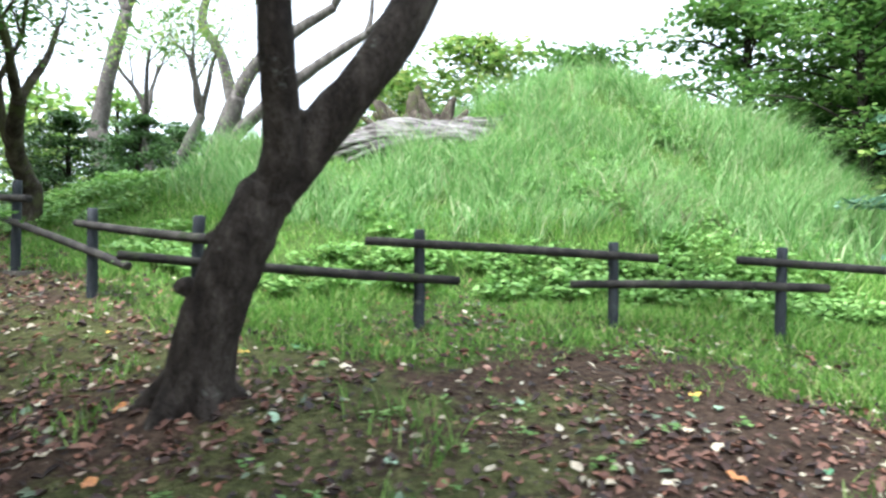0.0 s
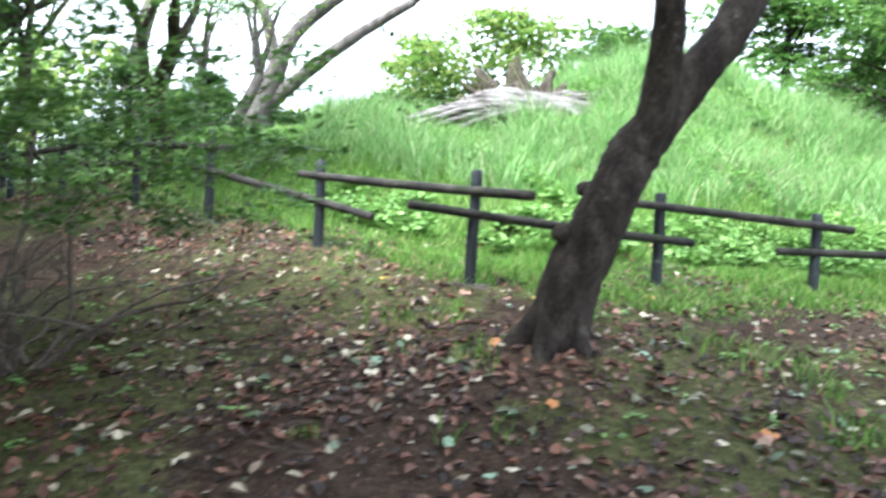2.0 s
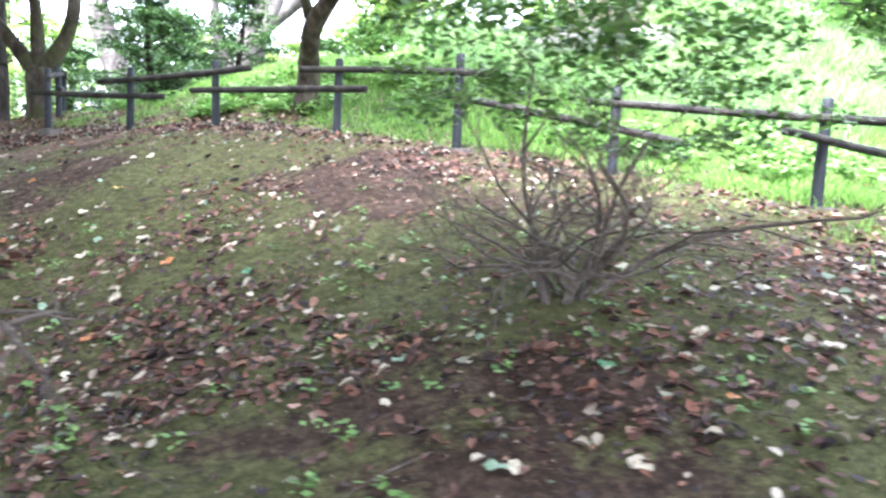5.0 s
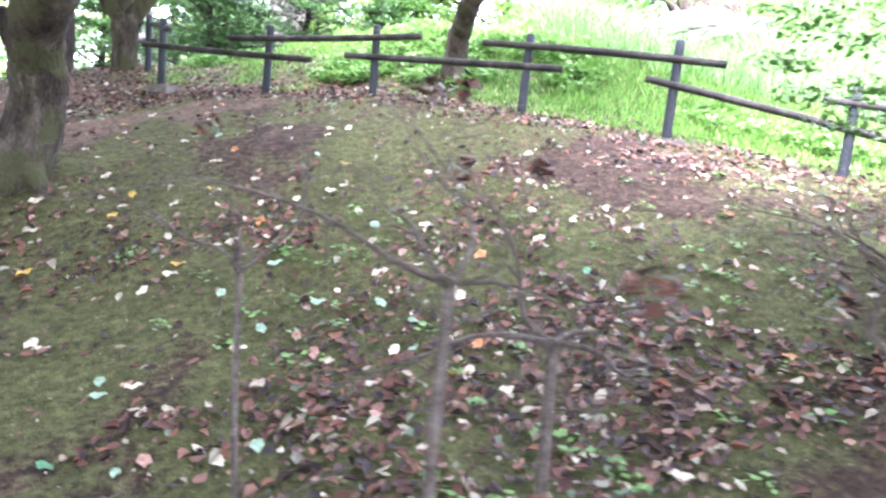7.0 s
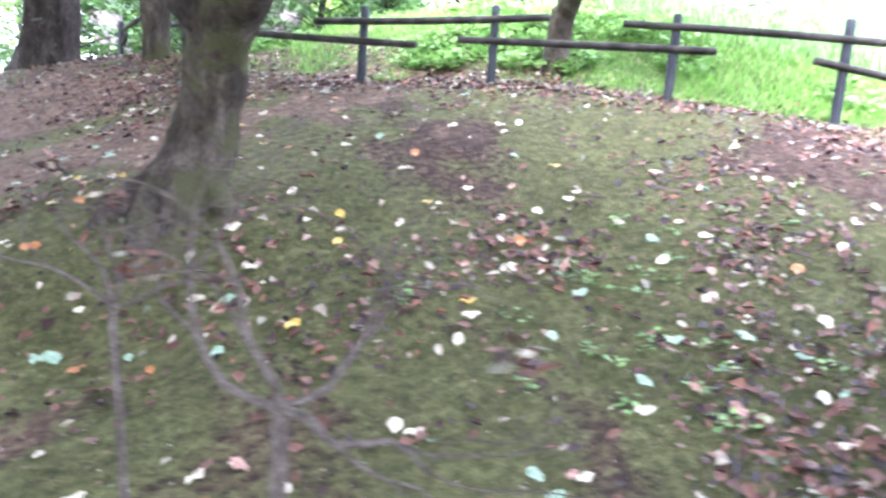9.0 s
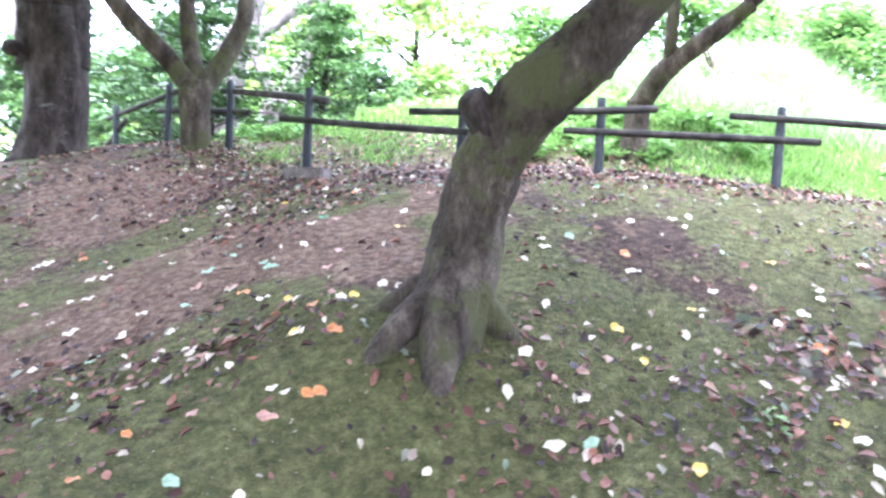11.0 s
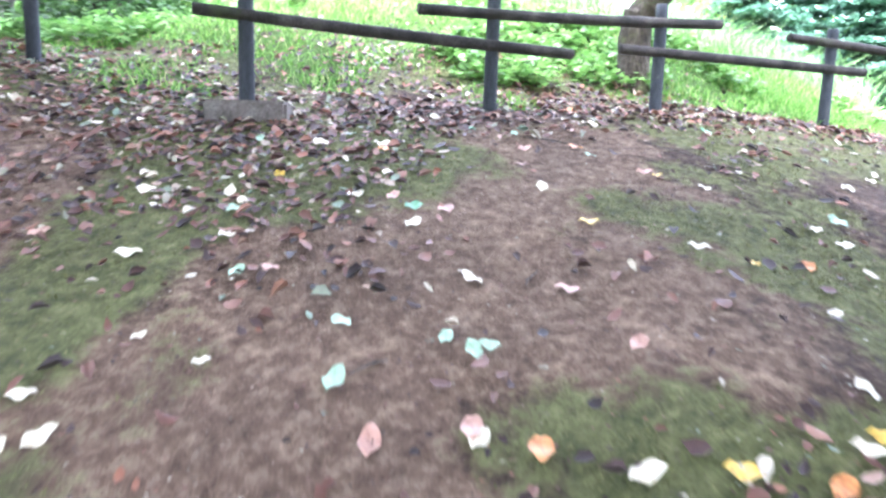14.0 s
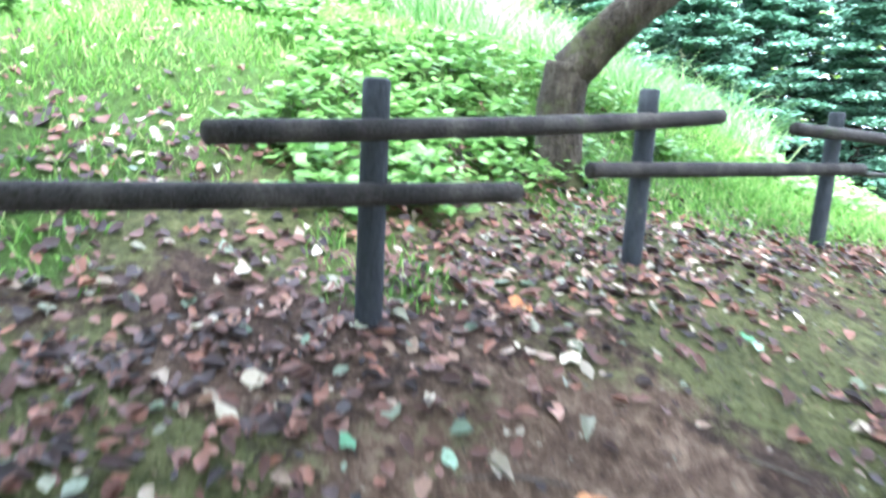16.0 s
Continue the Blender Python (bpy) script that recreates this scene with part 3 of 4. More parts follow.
built_tree("forked_tree", [(-11.45, 14.25, g(-11.45, 14.25)), (-11.45, 14.28, 1.9), (-11.46, 14.3, 2.4)], [0.24, 0.20, 0.22],
           [([(-11.5, 14.3, 2.3), (-11.85, 14.5, 2.75), (-12.5, 14.75, 3.5), (-12.65, 14.8, 4.3)], [0.15, 0.14, 0.12, 0.11]),
            ([(-11.46, 14.32, 2.35), (-11.55, 14.5, 3.3), (-11.62, 14.5, 4.3)], [0.13, 0.11, 0.10]),
            ([(-11.4, 14.28, 2.3), (-11.05, 14.25, 2.85), (-10.85, 14.22, 3.4), (-10.82, 14.25, 4.3)], [0.15, 0.13, 0.12, 0.11])],
           M_BARK_MOSSY, M_LEAF_MID, "pale brown tree forking low into several stems on the bank", 37, 0.4, 0.9, 34, 0.11)
built_tree("twin_trunk_tree", [(-13.05, 16.0, g(-13.05, 16.0)), (-13.0, 16.0, 2.3), (-13.1, 16.0, 3.4)], [0.50, 0.42, 0.40],
           [([(-13.22, 16.0, 2.6), (-13.3, 16.05, 3.6), (-13.4, 16.1, 4.8)], [0.30, 0.28, 0.25]), ([(-12.86, 15.95, 2.6), (-12.85, 15.95, 3.6), (-12.92, 16.0, 4.8)], [0.28, 0.25, 0.22])],
           M_BARK, M_LEAF_MID, "thick dark tree with two grown-together trunks on the bank", 41, 0.5, 1.1, 40, 0.12, reach=2.2, knots=[((-13.55, 15.8, 2.75), 0.13)])
built_tree("grey_tree", [(-8.7, 19.7, g(-8.7, 19.7)), (-8.6, 19.7, 2.4), (-8.4, 19.7, 3.2)], [0.34, 0.27, 0.26],
           [([(-8.4, 19.7, 3.1), (-7.8, 19.7, 4.2), (-7.3, 19.8, 5.4)], [0.2, 0.17, 0.14]), ([(-8.45, 19.7, 3.1), (-8.9, 19.8, 4.2), (-9.0, 19.9, 5.4)], [0.16, 0.14, 0.12])],
           M_BARK_PALE, M_LEAF_LIGHT, "pale grey forked tree beyond the fence", 43, 0.4, 1.2, 40, 0.13, reach=2.0)
built_tree("grey_tree", [(-8.5, 24.0, g(-8.5, 24.0)), (-8.4, 24.0, 4.0), (-8.0, 24.0, 5.6), (-7.6, 24.0, 6.9)], [0.62, 0.5, 0.40, 0.30],
           [([(-7.7, 24.0, 6.7), (-7.0, 24.0, 8.0), (-5.6, 24.1, 9.3), (-4.2, 24.1, 10.2)], [0.28, 0.24, 0.2, 0.16]),
            ([(-7.75, 24.0, 6.6), (-8.2, 24.0, 8.4), (-8.9, 24.0, 9.6), (-8.6, 24.1, 11.0)], [0.22, 0.19, 0.16, 0.13]),
            ([(-8.2, 24.0, 5.0), (-6.4, 23.9, 6.7), (-4.8, 23.9, 8.0), (-3.0, 23.9, 9.2)], [0.28, 0.24, 0.19, 0.15])],
           M_BARK_PALE, M_LEAF_LIGHT, "large grey tree with long spreading limbs beyond the mound", 47, 0.35, 1.3, 26, 0.17, reach=3.0, depth=2)
built_tree("grey_tree", [(-11.8, 25.5, g(-11.8, 25.5)), (-12.6, 25.5, 3.4), (-13.4, 25.5, 6.0)], [0.55, 0.42, 0.36],
           [([(-13.35, 25.5, 5.8), (-13.0, 25.5, 8.0), (-12.4, 25.6, 10.5)], [0.33, 0.28, 0.22])],
           M_BARK_PALE, M_LEAF_MID, "tall grey leaning tree beyond the fence", 53, 0.35, 1.3, 22, 0.16, reach=3.0)
built_tree("slim_tree", [(-17.0, 18.3, g(-17.0, 18.3)), (-17.1, 18.3, 1.2), (-17.0, 18.3, 2.0)], [0.26, 0.22, 0.2],
           [([(-17.0, 18.3, 1.9), (-17.3, 18.3, 2.9), (-16.8, 18.4, 4.2)], [0.14, 0.12, 0.1]), ([(-17.05, 18.3, 1.9), (-16.6, 18.3, 2.6), (-16.2, 18.4, 4.2)], [0.13, 0.11, 0.09])],
           M_BARK, M_LEAF_LIGHT, "dark forked tree on the lower ground", 59, 0.4, 1.0, 34, 0.12)


def woodland_tree(name, height, girth, width, bark, leaf, label, seed, clumps, per, size, low=0.25, flat=0.35, layered=False):
    """A background tree of trunk, boughs and crown, built at the origin."""
    rng = np.random.RandomState(seed)
    tree = thing(name, (0, 0, 0), label, "tree")
    bm = bmesh.new()
    sway = [rng.uniform(-0.3, 0.3) for _ in range(4)]
    tube(bm, [(0, 0, -0.4), (sway[0] * 0.4, sway[1] * 0.4, height * 0.3), (sway[2], sway[3], height * 0.65), (sway[2], sway[3], height * 0.95)], [girth, girth * 0.8, girth * 0.5, girth * 0.12], 10, 5, 0.12, seed, 0.4)
    part("trunk", bm, bark, tree)
    tips = []
    bm = bmesh.new()
    for k in range(clumps):
        t = low + (1 - low) * (k + 0.5) / clumps
        a = k * 2.4 + rng.uniform(-0.4, 0.4)
        r = width * (1.15 - t if layered else math.sin(math.pi * min(1, 0.25 + 0.75 * t)) ** 0.7) * rng.uniform(0.65, 1.1)
        s = Vector((sway[2] * t, sway[3] * t, height * t * 0.92))
        e = s + Vector((math.cos(a) * r, math.sin(a) * r, (-0.05 if layered else 0.25) * r + rng.uniform(-0.2, 0.2)))
        mid = s.lerp(e, 0.5) + Vector((0, 0, 0.12 * r))
        tube(bm, [s, mid, e], [girth * 0.28 * (1.1 - t * 0.7), girth * 0.16, girth * 0.06], 5, 3, 0.1, k)
        for f in (0.45, 0.7, 0.9, 1.05):
            q = s.lerp(e, f) + Vector((rng.uniform(-0.35, 0.35) * r, rng.uniform(-0.35, 0.35) * r, rng.uniform(-0.1, 0.15) * r))
            tips.append(q)
    part("bough", bm, bark, tree)
    add_mesh("crown", leaf_mesh("crown", leaf_cloud(np.array([tuple(t) for t in tips]), width * 0.30, per, size, rng, flat)), leaf, tree)
    return tree


def planted(tree, spots):
    first = True
    for x, y, turn, s in spots:
        m = Matrix.Translation((x, y, g(x, y) - 0.05)) @ Matrix.Rotation(turn, 4, "Z")
        ob = tree if first else copy_thing(tree, m)
        ob.matrix_basis = m @ Matrix.Diagonal((s, s, s, 1))
        first = False


planted(woodland_tree("maple_tree", 9.0, 0.22, 3.6, M_BARK, M_LEAF_MID, "broad green maple tree behind the mound", 61, 30, 80, 0.26, 0.15, 0.22),
        [(9.5, 22.5, 0.2, 1.35), (13.5, 18.5, 1.6, 1.25), (10.2, 16.6, 2.2, 0.85), (16.5, 24.0, 0.7, 1.5), (5.5, 27.0, 3.3, 1.25), (-4.0, 28.0, 5.3, 0.9), (19, 23, 4.0, 1.1)])
planted(woodland_tree("maple_tree", 8.5, 0.2, 3.4, M_BARK, M_LEAF_LIGHT, "light yellow-green maple tree in the open light", 67, 28, 75, 0.26, 0.15, 0.22),
        [(12.8, 14.6, 1.0, 0.95), (17.5, 20.5, 4.6, 1.4), (1.0, 30.0, 0.4, 1.5), (-2.6, 33.0, 2.2, 1.4), (22.5, 19.0, 3.0, 1.2), (-20.5, 32, 1.9, 1.1), (-6.5, 31.0, 4.4, 0.9), (-28, 27, 0.3, 1.1), (3.0, 33, 2.7, 1.0)])
planted(woodland_tree("dark_tree", 8.0, 0.22, 3.0, M_BARK, M_LEAF_DARK, "dense dark green tree in the wood behind", 71, 30, 70, 0.26, 0.06, 0.25),
        [(-10.4, 22.0, 0.0, 0.75), (-8.2, 17.6, 0.8, 0.42), (-10.3, 18.2, 2.8, 0.5), (-6.0, 19.8, 4.8, 0.5), (-13.2, 21.8, 1.7, 0.6), (-4.6, 22.5, 3.7, 0.5), (-12.0, 31.0, 3.1, 1.1), (-9.0, 33.0, 4.2, 1.0), (18.0, 27.0, 0.8, 1.2), (13.5, 26.0, 2.9, 1.1)])
planted(woodland_tree("conifer", 9.5, 0.2, 2.6, M_BARK, M_LEAF_CEDAR, "tall blue-green conifer with drooping layered sprays", 73, 46, 110, 0.27, 0.03, 0.2, True),
        [(9.6, 11.6, 0.4, 0.8), (12.2, 12.6, 1.9, 0.9), (13.5, 8.6, 2.5, 0.95), (15.8, 10.8, 3.6, 1.0), (16.0, 6.6, 4.4, 0.95), (19.0, 9.0, 5.2, 1.05), (12.6, 15.6, 0.9, 0.85), (19.5, 4.5, 1.3, 1.0), (17.0, 2.6, 0.6, 0.95), (22.5, 1.8, 2.1, 1.1), (20.5, -0.6, 3.3, 1.0), (24.5, 5.5, 4.0, 1.15), (15.6, 13.4, 5.6, 1.0)])
# out-of-view trees added beside and behind the path, only to shade the foreground
planted(woodland_tree("unseen_shade_tree", 12.0, 0.28, 5.2, M_BARK, M_LEAF_DARK, "unseen tall dense tree added to shade the path and slope", 77, 48, 150, 0.42, 0.44, 0.4),
        [(-3.4, -3.0, 0.3, 1.0), (-6.9, -2.6, 2.2, 1.0), (-11.8, -0.6, 3.7, 1.0), (-15.9, 2.4, 4.1, 1.0), (-15.9, 8.4, 5.0, 1.12),
         (-17.2, 12.2, 0.5, 0.95), (-4.2, -6.5, 1.1, 1.05), (-9.5, -5.5, 2.9, 1.05), (-15.5, -3.0, 0.2, 1.05), (-21.0, 4.5, 3.0, 1.05), (-12.8, -3.4, 4.9, 1.1), (-19.4, 0.2, 2.5, 1.1)])
far_spots = []
fr = np.random.RandomState(5)
for k in range(34):
    a = radians(52 + k * 3.3 + fr.uniform(-1.5, 1.5))
    r = fr.uniform(27, 37)
    if -4 + r * math.cos(a) > -13.5:
        far_spots.append((-4 + r * math.cos(a), 8 + r * math.sin(a), fr.uniform(0, 6), fr.uniform(0.65, 1.05)))
for k in range(46):
    a = radians(-35 + k * 5.4 + fr.uniform(-2, 2))
    r = fr.uniform(44, 62)
    far_spots.append((-4 + r * math.cos(a), 8 + r * math.sin(a), fr.uniform(0, 6), fr.uniform(1.0, 1.55)))
planted(woodland_tree("far_tree", 10.0, 0.25, 4.2, M_BARK, M_LEAF_LIGHT, "hazy green tree of the far wood", 79, 22, 20, 0.48, 0.12, 0.4), far_spots)


# ---- weathered stump on the mound ----
def stump():
    x0, y0 = -0.55, 13.3
    z0 = g(x0, y0)
    ob = thing("tree_stump", (x0, y0, z0), "silver-grey weathered tree stump with streaked sprawling roots on the mound", "stump")
    bm = bmesh.new()
    rng = np.random.RandomState(7)
    # sprawling root mass: many long ribs that fan down the slope
    blob(bm, (-0.25, -0.25, 0.02), 0.7, 3, (1.55, 0.75, 0.5))
    for k in range(70):
        f = k / 69
        a0 = Vector((0.95 - 0.5 * f + rng.uniform(-0.3, 0.2), 0.28 - 0.95 * f, 0.44 - 0.40 * f + rng.uniform(-0.03, 0.05)))
        e = Vector((-1.8 - 0.5 * math.sin(f * 3) + rng.uniform(-0.5, 0.7), -0.1 - 0.95 * f, 0))
        e.z = g(x0 + e.x, y0 + e.y) - z0 + 0.02
        mid = a0.lerp(e, 0.5) + Vector((0, -0.05, 0.13 + rng.uniform(-0.05, 0.05)))
        low = a0 + Vector((0.4, 0.0, 0))
        low.z = g(x0 + low.x, y0 + low.y) - z0 - 0.05
        tube(bm, [low, a0, mid, e], [0.03, 0.042, 0.048, 0.015], 6, 4, 0.4, k)
    bmesh.ops.scale(bm, vec=(1.15, 1.0, 1.3), verts=bm.verts)
    part("root", bm, M_STUMP, ob)
    bm = bmesh.new()
    for k, (dx, dy, h, r, lx) in enumerate(((0.05, 0.25, 0.95, 0.30, -0.05), (-0.35, 0.2, 0.72, 0.2, -0.25), (0.40, 0.3, 0.80, 0.22, 0.12), (-0.62, 0.1, 0.50, 0.15, -0.3))):
        for w in range(7):
            q = w * 0.9 + k
            o = Vector((dx + math.cos(q) * r * 0.6, dy + math.sin(q) * r * 0.6, -0.1))
            top = h * rng.uniform(0.55, 1.1)
            tube(bm, [o, o + Vector((lx * 0.4, 0, top * 0.55)), o + Vector((lx * 1.4 + rng.uniform(-0.12, 0.12), 0.02, top))], [r * 0.62, r * 0.5, r * 0.16], 7, 4, 0.4, k * 9 + w)
    bmesh.ops.scale(bm, vec=(1.2, 1.0, 1.45), verts=bm.verts)
    part("broken_trunk", bm, M_BARK_MOSSY, ob, "jagged broken stub of the trunk")


stump()


# ---- shrubs ----
def shrub(place, height, width, stems, leaf, per, label, seed, size=0.05, thick=0.016, low=0.5, lean=(0, 0)):
    rng = np.random.RandomState(seed)
    x, y = place
    ob = thing("shrub", (x, y, g(x, y)), label, "shrub")
    tips = []

    def twig(bm, p, d, length, r, depth):
        pts, rad = [Vector(p)], [r]
        d = Vector(d).normalized()
        for k in range(3):
            d = (d + Vector((rng.uniform(-0.8, 0.8), rng.uniform(-0.8, 0.8), rng.uniform(-0.35, 0.35)))).normalized()
            pts.append(pts[-1] + d * length / 3)
            rad.append(r * (1 - 0.2 * (k + 1)))
        tube(bm, pts, rad, 5 if depth > 1 else 4, 2 if depth > 1 else 1, 0.1, rng.randint(0, 99), caps=False)
        if depth == 0:
            tips.append(pts[-1])
            return
        for k in (1, 2, 3, 3):
            twig(bm, pts[k], d + Vector((rng.uniform(-1, 1), rng.uniform(-1, 1), rng.uniform(-0.2, 0.6))), length * rng.uniform(0.45, 0.7), rad[k] * 0.62, depth - 1)

    for s in range(stems):
        a = 2 * math.pi * s / stems + rng.uniform(-0.4, 0.4)
        out = width * rng.uniform(0.4, 1.0)
        bm = bmesh.new()
        d = Vector((math.cos(a) * out + lean[0], math.sin(a) * out + lean[1], height * rng.uniform(0.6, 1.0)))
        twig(bm, (math.cos(a) * 0.06, math.sin(a) * 0.06, -0.05), d, d.length * 0.6, thick * rng.uniform(0.8, 1.2), 3)
        part("stem", bm, M_TWIG, ob)
    if per:
        c = np.array([tuple(t) for t in tips if t.z > height * low])
        add_mesh("foliage", leaf_mesh("foliage", leaf_cloud(c, 0.16, per, size, rng, 0.5)), leaf, ob, "small sparse green leaves")
    return ob


def umbrella_shrub(place, fork, spread, stems, label, seed, thick=0.016, dead=3, rise=0.5):
    """A bare bush: straight stems to a fork, then crooked twigs that spread wide and flat."""
    rng = np.random.RandomState(seed)
    x, y = place
    ob = thing("shrub", (x, y, g(x, y)), label, "shrub")
    tips = []

    def twig(bm, p, d, length, r, depth):
        pts, rad = [Vector(p)], [r]
        d = Vector(d).normalized()
        for k in range(4):
            d = (d + Vector((rng.uniform(-0.7, 0.7), rng.uniform(-0.7, 0.7), rng.uniform(-0.38, 0.40)))).normalized()
            pts.append(pts[-1] + d * length / 4)
            rad.append(r * (1 - 0.15 * (k + 1)))
        tube(bm, pts, rad, 5 if depth > 1 else 4, 2 if depth > 1 else 1, 0.12, rng.randint(0, 99), caps=False)
        tips.append(pts[-1])
        if depth:
            for k in (2, 3, 4, 4):
                side = Vector((rng.uniform(-1, 1), rng.uniform(-1, 1), rng.uniform(-0.3, 0.6) * rise))
                twig(bm, pts[k], d * 0.8 + side, length * rng.uniform(0.5, 0.75), rad[k] * 0.62, depth - 1)

    for k in range(stems):
        a = 2 * math.pi * k / stems + rng.uniform(-0.5, 0.5)
        foot = Vector((math.cos(a) * 0.05, math.sin(a) * 0.05, -0.08))
        top = Vector((math.cos(a) * 0.16 * (stems > 1), math.sin(a) * 0.16 * (stems > 1), fork * rng.uniform(0.75, 1.05)))
        bm = bmesh.new()
        tube(bm, [foot, foot.lerp(top, 0.5) + Vector((rng.uniform(-0.03, 0.03), rng.uniform(-0.03, 0.03), 0)), top], [thick * 1.25, thick, thick * 0.95], 8, 4, 0.1, k)
        for b in range(4):
            c = a + b * 1.57 + rng.uniform(-0.4, 0.4)
            twig(bm, top - Vector((0, 0, 0.02)), (math.cos(c), math.sin(c), 0.45 * rise + 0.3), spread * rng.uniform(0.5, 0.75), thick * 0.62, 3)
        part("stem", bm, M_TWIG, ob)
    for k in range(dead):
        c = np.array([tuple(tips[rng.randint(0, len(tips))])])
        add_mesh("dead_leaves", leaf_mesh("dead_leaves", leaf_cloud(c, 0.055, 22, 0.06, rng, 0.9, 1.0)), M_LITTER, ob, "dried dark leaf cluster")
    return ob


leafy_shrub = shrub((-5.05, 4.2), 2.9, 1.7, 7, M_LEAF_MID, 6, "tall thin-stemmed shrub with sparse green leaves on the bank", 83, 0.065, 0.022, 0.40)
lr = np.random.RandomState(85)
lc = lr.normal(0, 1, (130, 3))
lc /= np.linalg.norm(lc, axis=1)[:, None]
lc = lc * (lr.uniform(0, 1, (130, 1)) ** 0.4) * np.array([2.0, 1.5, 0.85]) + np.array([0.15, 0.0, 1.72])
add_mesh("foliage", leaf_mesh("foliage", leaf_cloud(lc, 0.26, 70, 0.07, lr, 0.35)), M_LEAF_MID, leafy_shrub, "layered small green leaves")
umbrella_shrub((-5.2, 4.15), 0.22, 1.15, 5, "low bare twiggy bush beside the green-leaved shrub", 84, 0.026, 1, 0.8)
umbrella_shrub((-7.80, 2.28), 0.41 - g(-7.80, 2.28), 0.95, 1, "nearly bare grey-brown shrub with wide flat twigs beside the path", 89, 0.024)
umbrella_shrub((-8.3, 3.6), -g(-8.3, 3.6), 0.95, 1, "nearly bare grey-brown shrub with crooked twigs on the slope", 97, 0.024)
umbrella_shrub((-9.0, 2.85), 0.5 - g(-9.0, 2.85), 0.9, 1, "bare crooked-stemmed shrub beside the path", 101, 0.016)
umbrella_shrub((-9.5, 3.7), 1.1, 0.8, 1, "bare twiggy shrub with a few dried leaves", 102, 0.013)
umbrella_shrub((-11.34, 4.5), 0.16 - g(-11.34, 4.5), 0.9, 1, "bare forked grey-brown shrub beside the path", 103, 0.024)
umbrella_shrub((-11.75, 5.1), 0.9, 0.8, 1, "bare forked grey-brown shrub below the leaning tree", 107, 0.013)


# ---- green marker posts on the lower ground ----
M_GREEN = surface("faded_green_paint", [(0.3, (0.03, 0.16, 0.11)), (0.6, (0.05, 0.24, 0.17)), (0.8, (0.10, 0.30, 0.22))], 6, 60, 0.6, 0.4, None, 0.003)
marker = thing("marker_post", (-17.6, 17.0, g(-17.6, 17.0)), "short faded green marker post on the lower ground", "post", "green marker posts")
bm = bmesh.new()
tube(bm, [(0, 0, -0.2), (0, 0, 0.35), (0, 0, 0.78)], [0.075, 0.075, 0.07], 12, 3, 0.02, 1, bevel=0.02)
part("shaft", bm, M_GREEN, marker)
bm = bmesh.new()
tube(bm, [(0, 0, 0.60), (0, 0, 0.63), (0, 0, 0.66)], [0.080, 0.080, 0.080], 12, 2)
part("band", bm, M_CONCRETE, marker, "pale band near the top")
copy_thing(marker, Matrix.Translation((-16.2, 19.2, g(-16.2, 19.2))))


# ---- grass, weeds and moss ----
def blades(name, xs, ys, heights, widths, rng, material, label, bend=0.5, category="grass", base_lift=0.0):
    n = len(xs)
    z = land(xs, ys) - 0.01 + base_lift
    p = np.stack([xs, ys, z], 1)
    a = rng.uniform(0, 2 * np.pi, n)
    b = rng.uniform(0, 2 * np.pi, n)
    side = np.stack([np.cos(a), np.sin(a), np.zeros(n)], 1) * widths[:, None] * 0.5
    out = np.stack([np.cos(b), np.sin(b), np.zeros(n)], 1) * (heights * bend * rng.uniform(0.2, 1.2, n))[:, None]
    up = np.stack([np.zeros(n), np.zeros(n), heights], 1)
    mid = p + up * 0.6 + out * 0.35
    v = np.stack([p - side, p + side, mid + side * 0.8, mid - side * 0.8, p + up * 0.95 + out], 1).reshape(-1, 3)
    i = np.arange(n)[:, None] * 5
    me = mesh_from(name, v, i + np.array([0, 1, 2, 3]), i + np.array([3, 2, 4]))
    return tagged(add_mesh(name, me, material), label, category, kind="stuff")


def scatter(rng, n, x0, x1, y0, y1):
    return rng.uniform(x0, x1, n), rng.uniform(y0, y1, n)


rs = np.random.RandomState(21)
x, y = scatter(rs, 330000, -12, 8, 3.0, 15)
d = inside(x, y)
lawn_here = zones(x, y)[2]
sprigs = (x > -3.5) & (d < 0) & (ripple(x, y, 0.7, 41) > 0.25)
keep = (rs.uniform(0, 1, len(x)) < np.maximum(np.clip((lawn_here - 0.35) * 2, 0, 1), 0.25 * sprigs) * np.where(d < 3.2, 1.0, 0.45) * np.clip(0.75 + 0.9 * ripple(x, y, 0.5, 32), 0.2, 1)) & (d < 7)
x, y, d = x[keep], y[keep], d[keep]
h = np.where(d < 2.6, 0.07, 0.08) * np.where((x < -5.5) & (d < 2.2), 0.5, 1.0) * rs.uniform(0.5, 1.7, len(x)) * (1 + 0.9 * ripple(x, y, 0.8, 31))
blades("lawn_grass", x, y, np.abs(h) + 0.03, rs.uniform(0.006, 0.014, len(x)), rs, M_GRASS, "bright green rough lawn between fence and mound", 1.1)

# tall tufts on the mound
cx, cy = scatter(rs, 5200, -4.5, 9.5, 8.2, 18)
dm = inside(cx, cy)
mound_high = (land(cx, cy) - 1.5) / 3.0
keep = (dm > 2.4) & (rs.uniform(0, 1, len(cx)) < np.clip(0.25 + mound_high, 0.05, 1) * np.clip(0.65 + 0.7 * ripple(cx, cy, 2.2, 33), 0.05, 1))
keep &= ~((np.abs(cx + 0.9) < 1.6) & (np.abs(cy - 13.0) < 0.9))
cx, cy = cx[keep], cy[keep]
per = 34
tx = np.repeat(cx, per) + rs.normal(0, 0.11, len(cx) * per)
ty = np.repeat(cy, per) + rs.normal(0, 0.11, len(cx) * per)
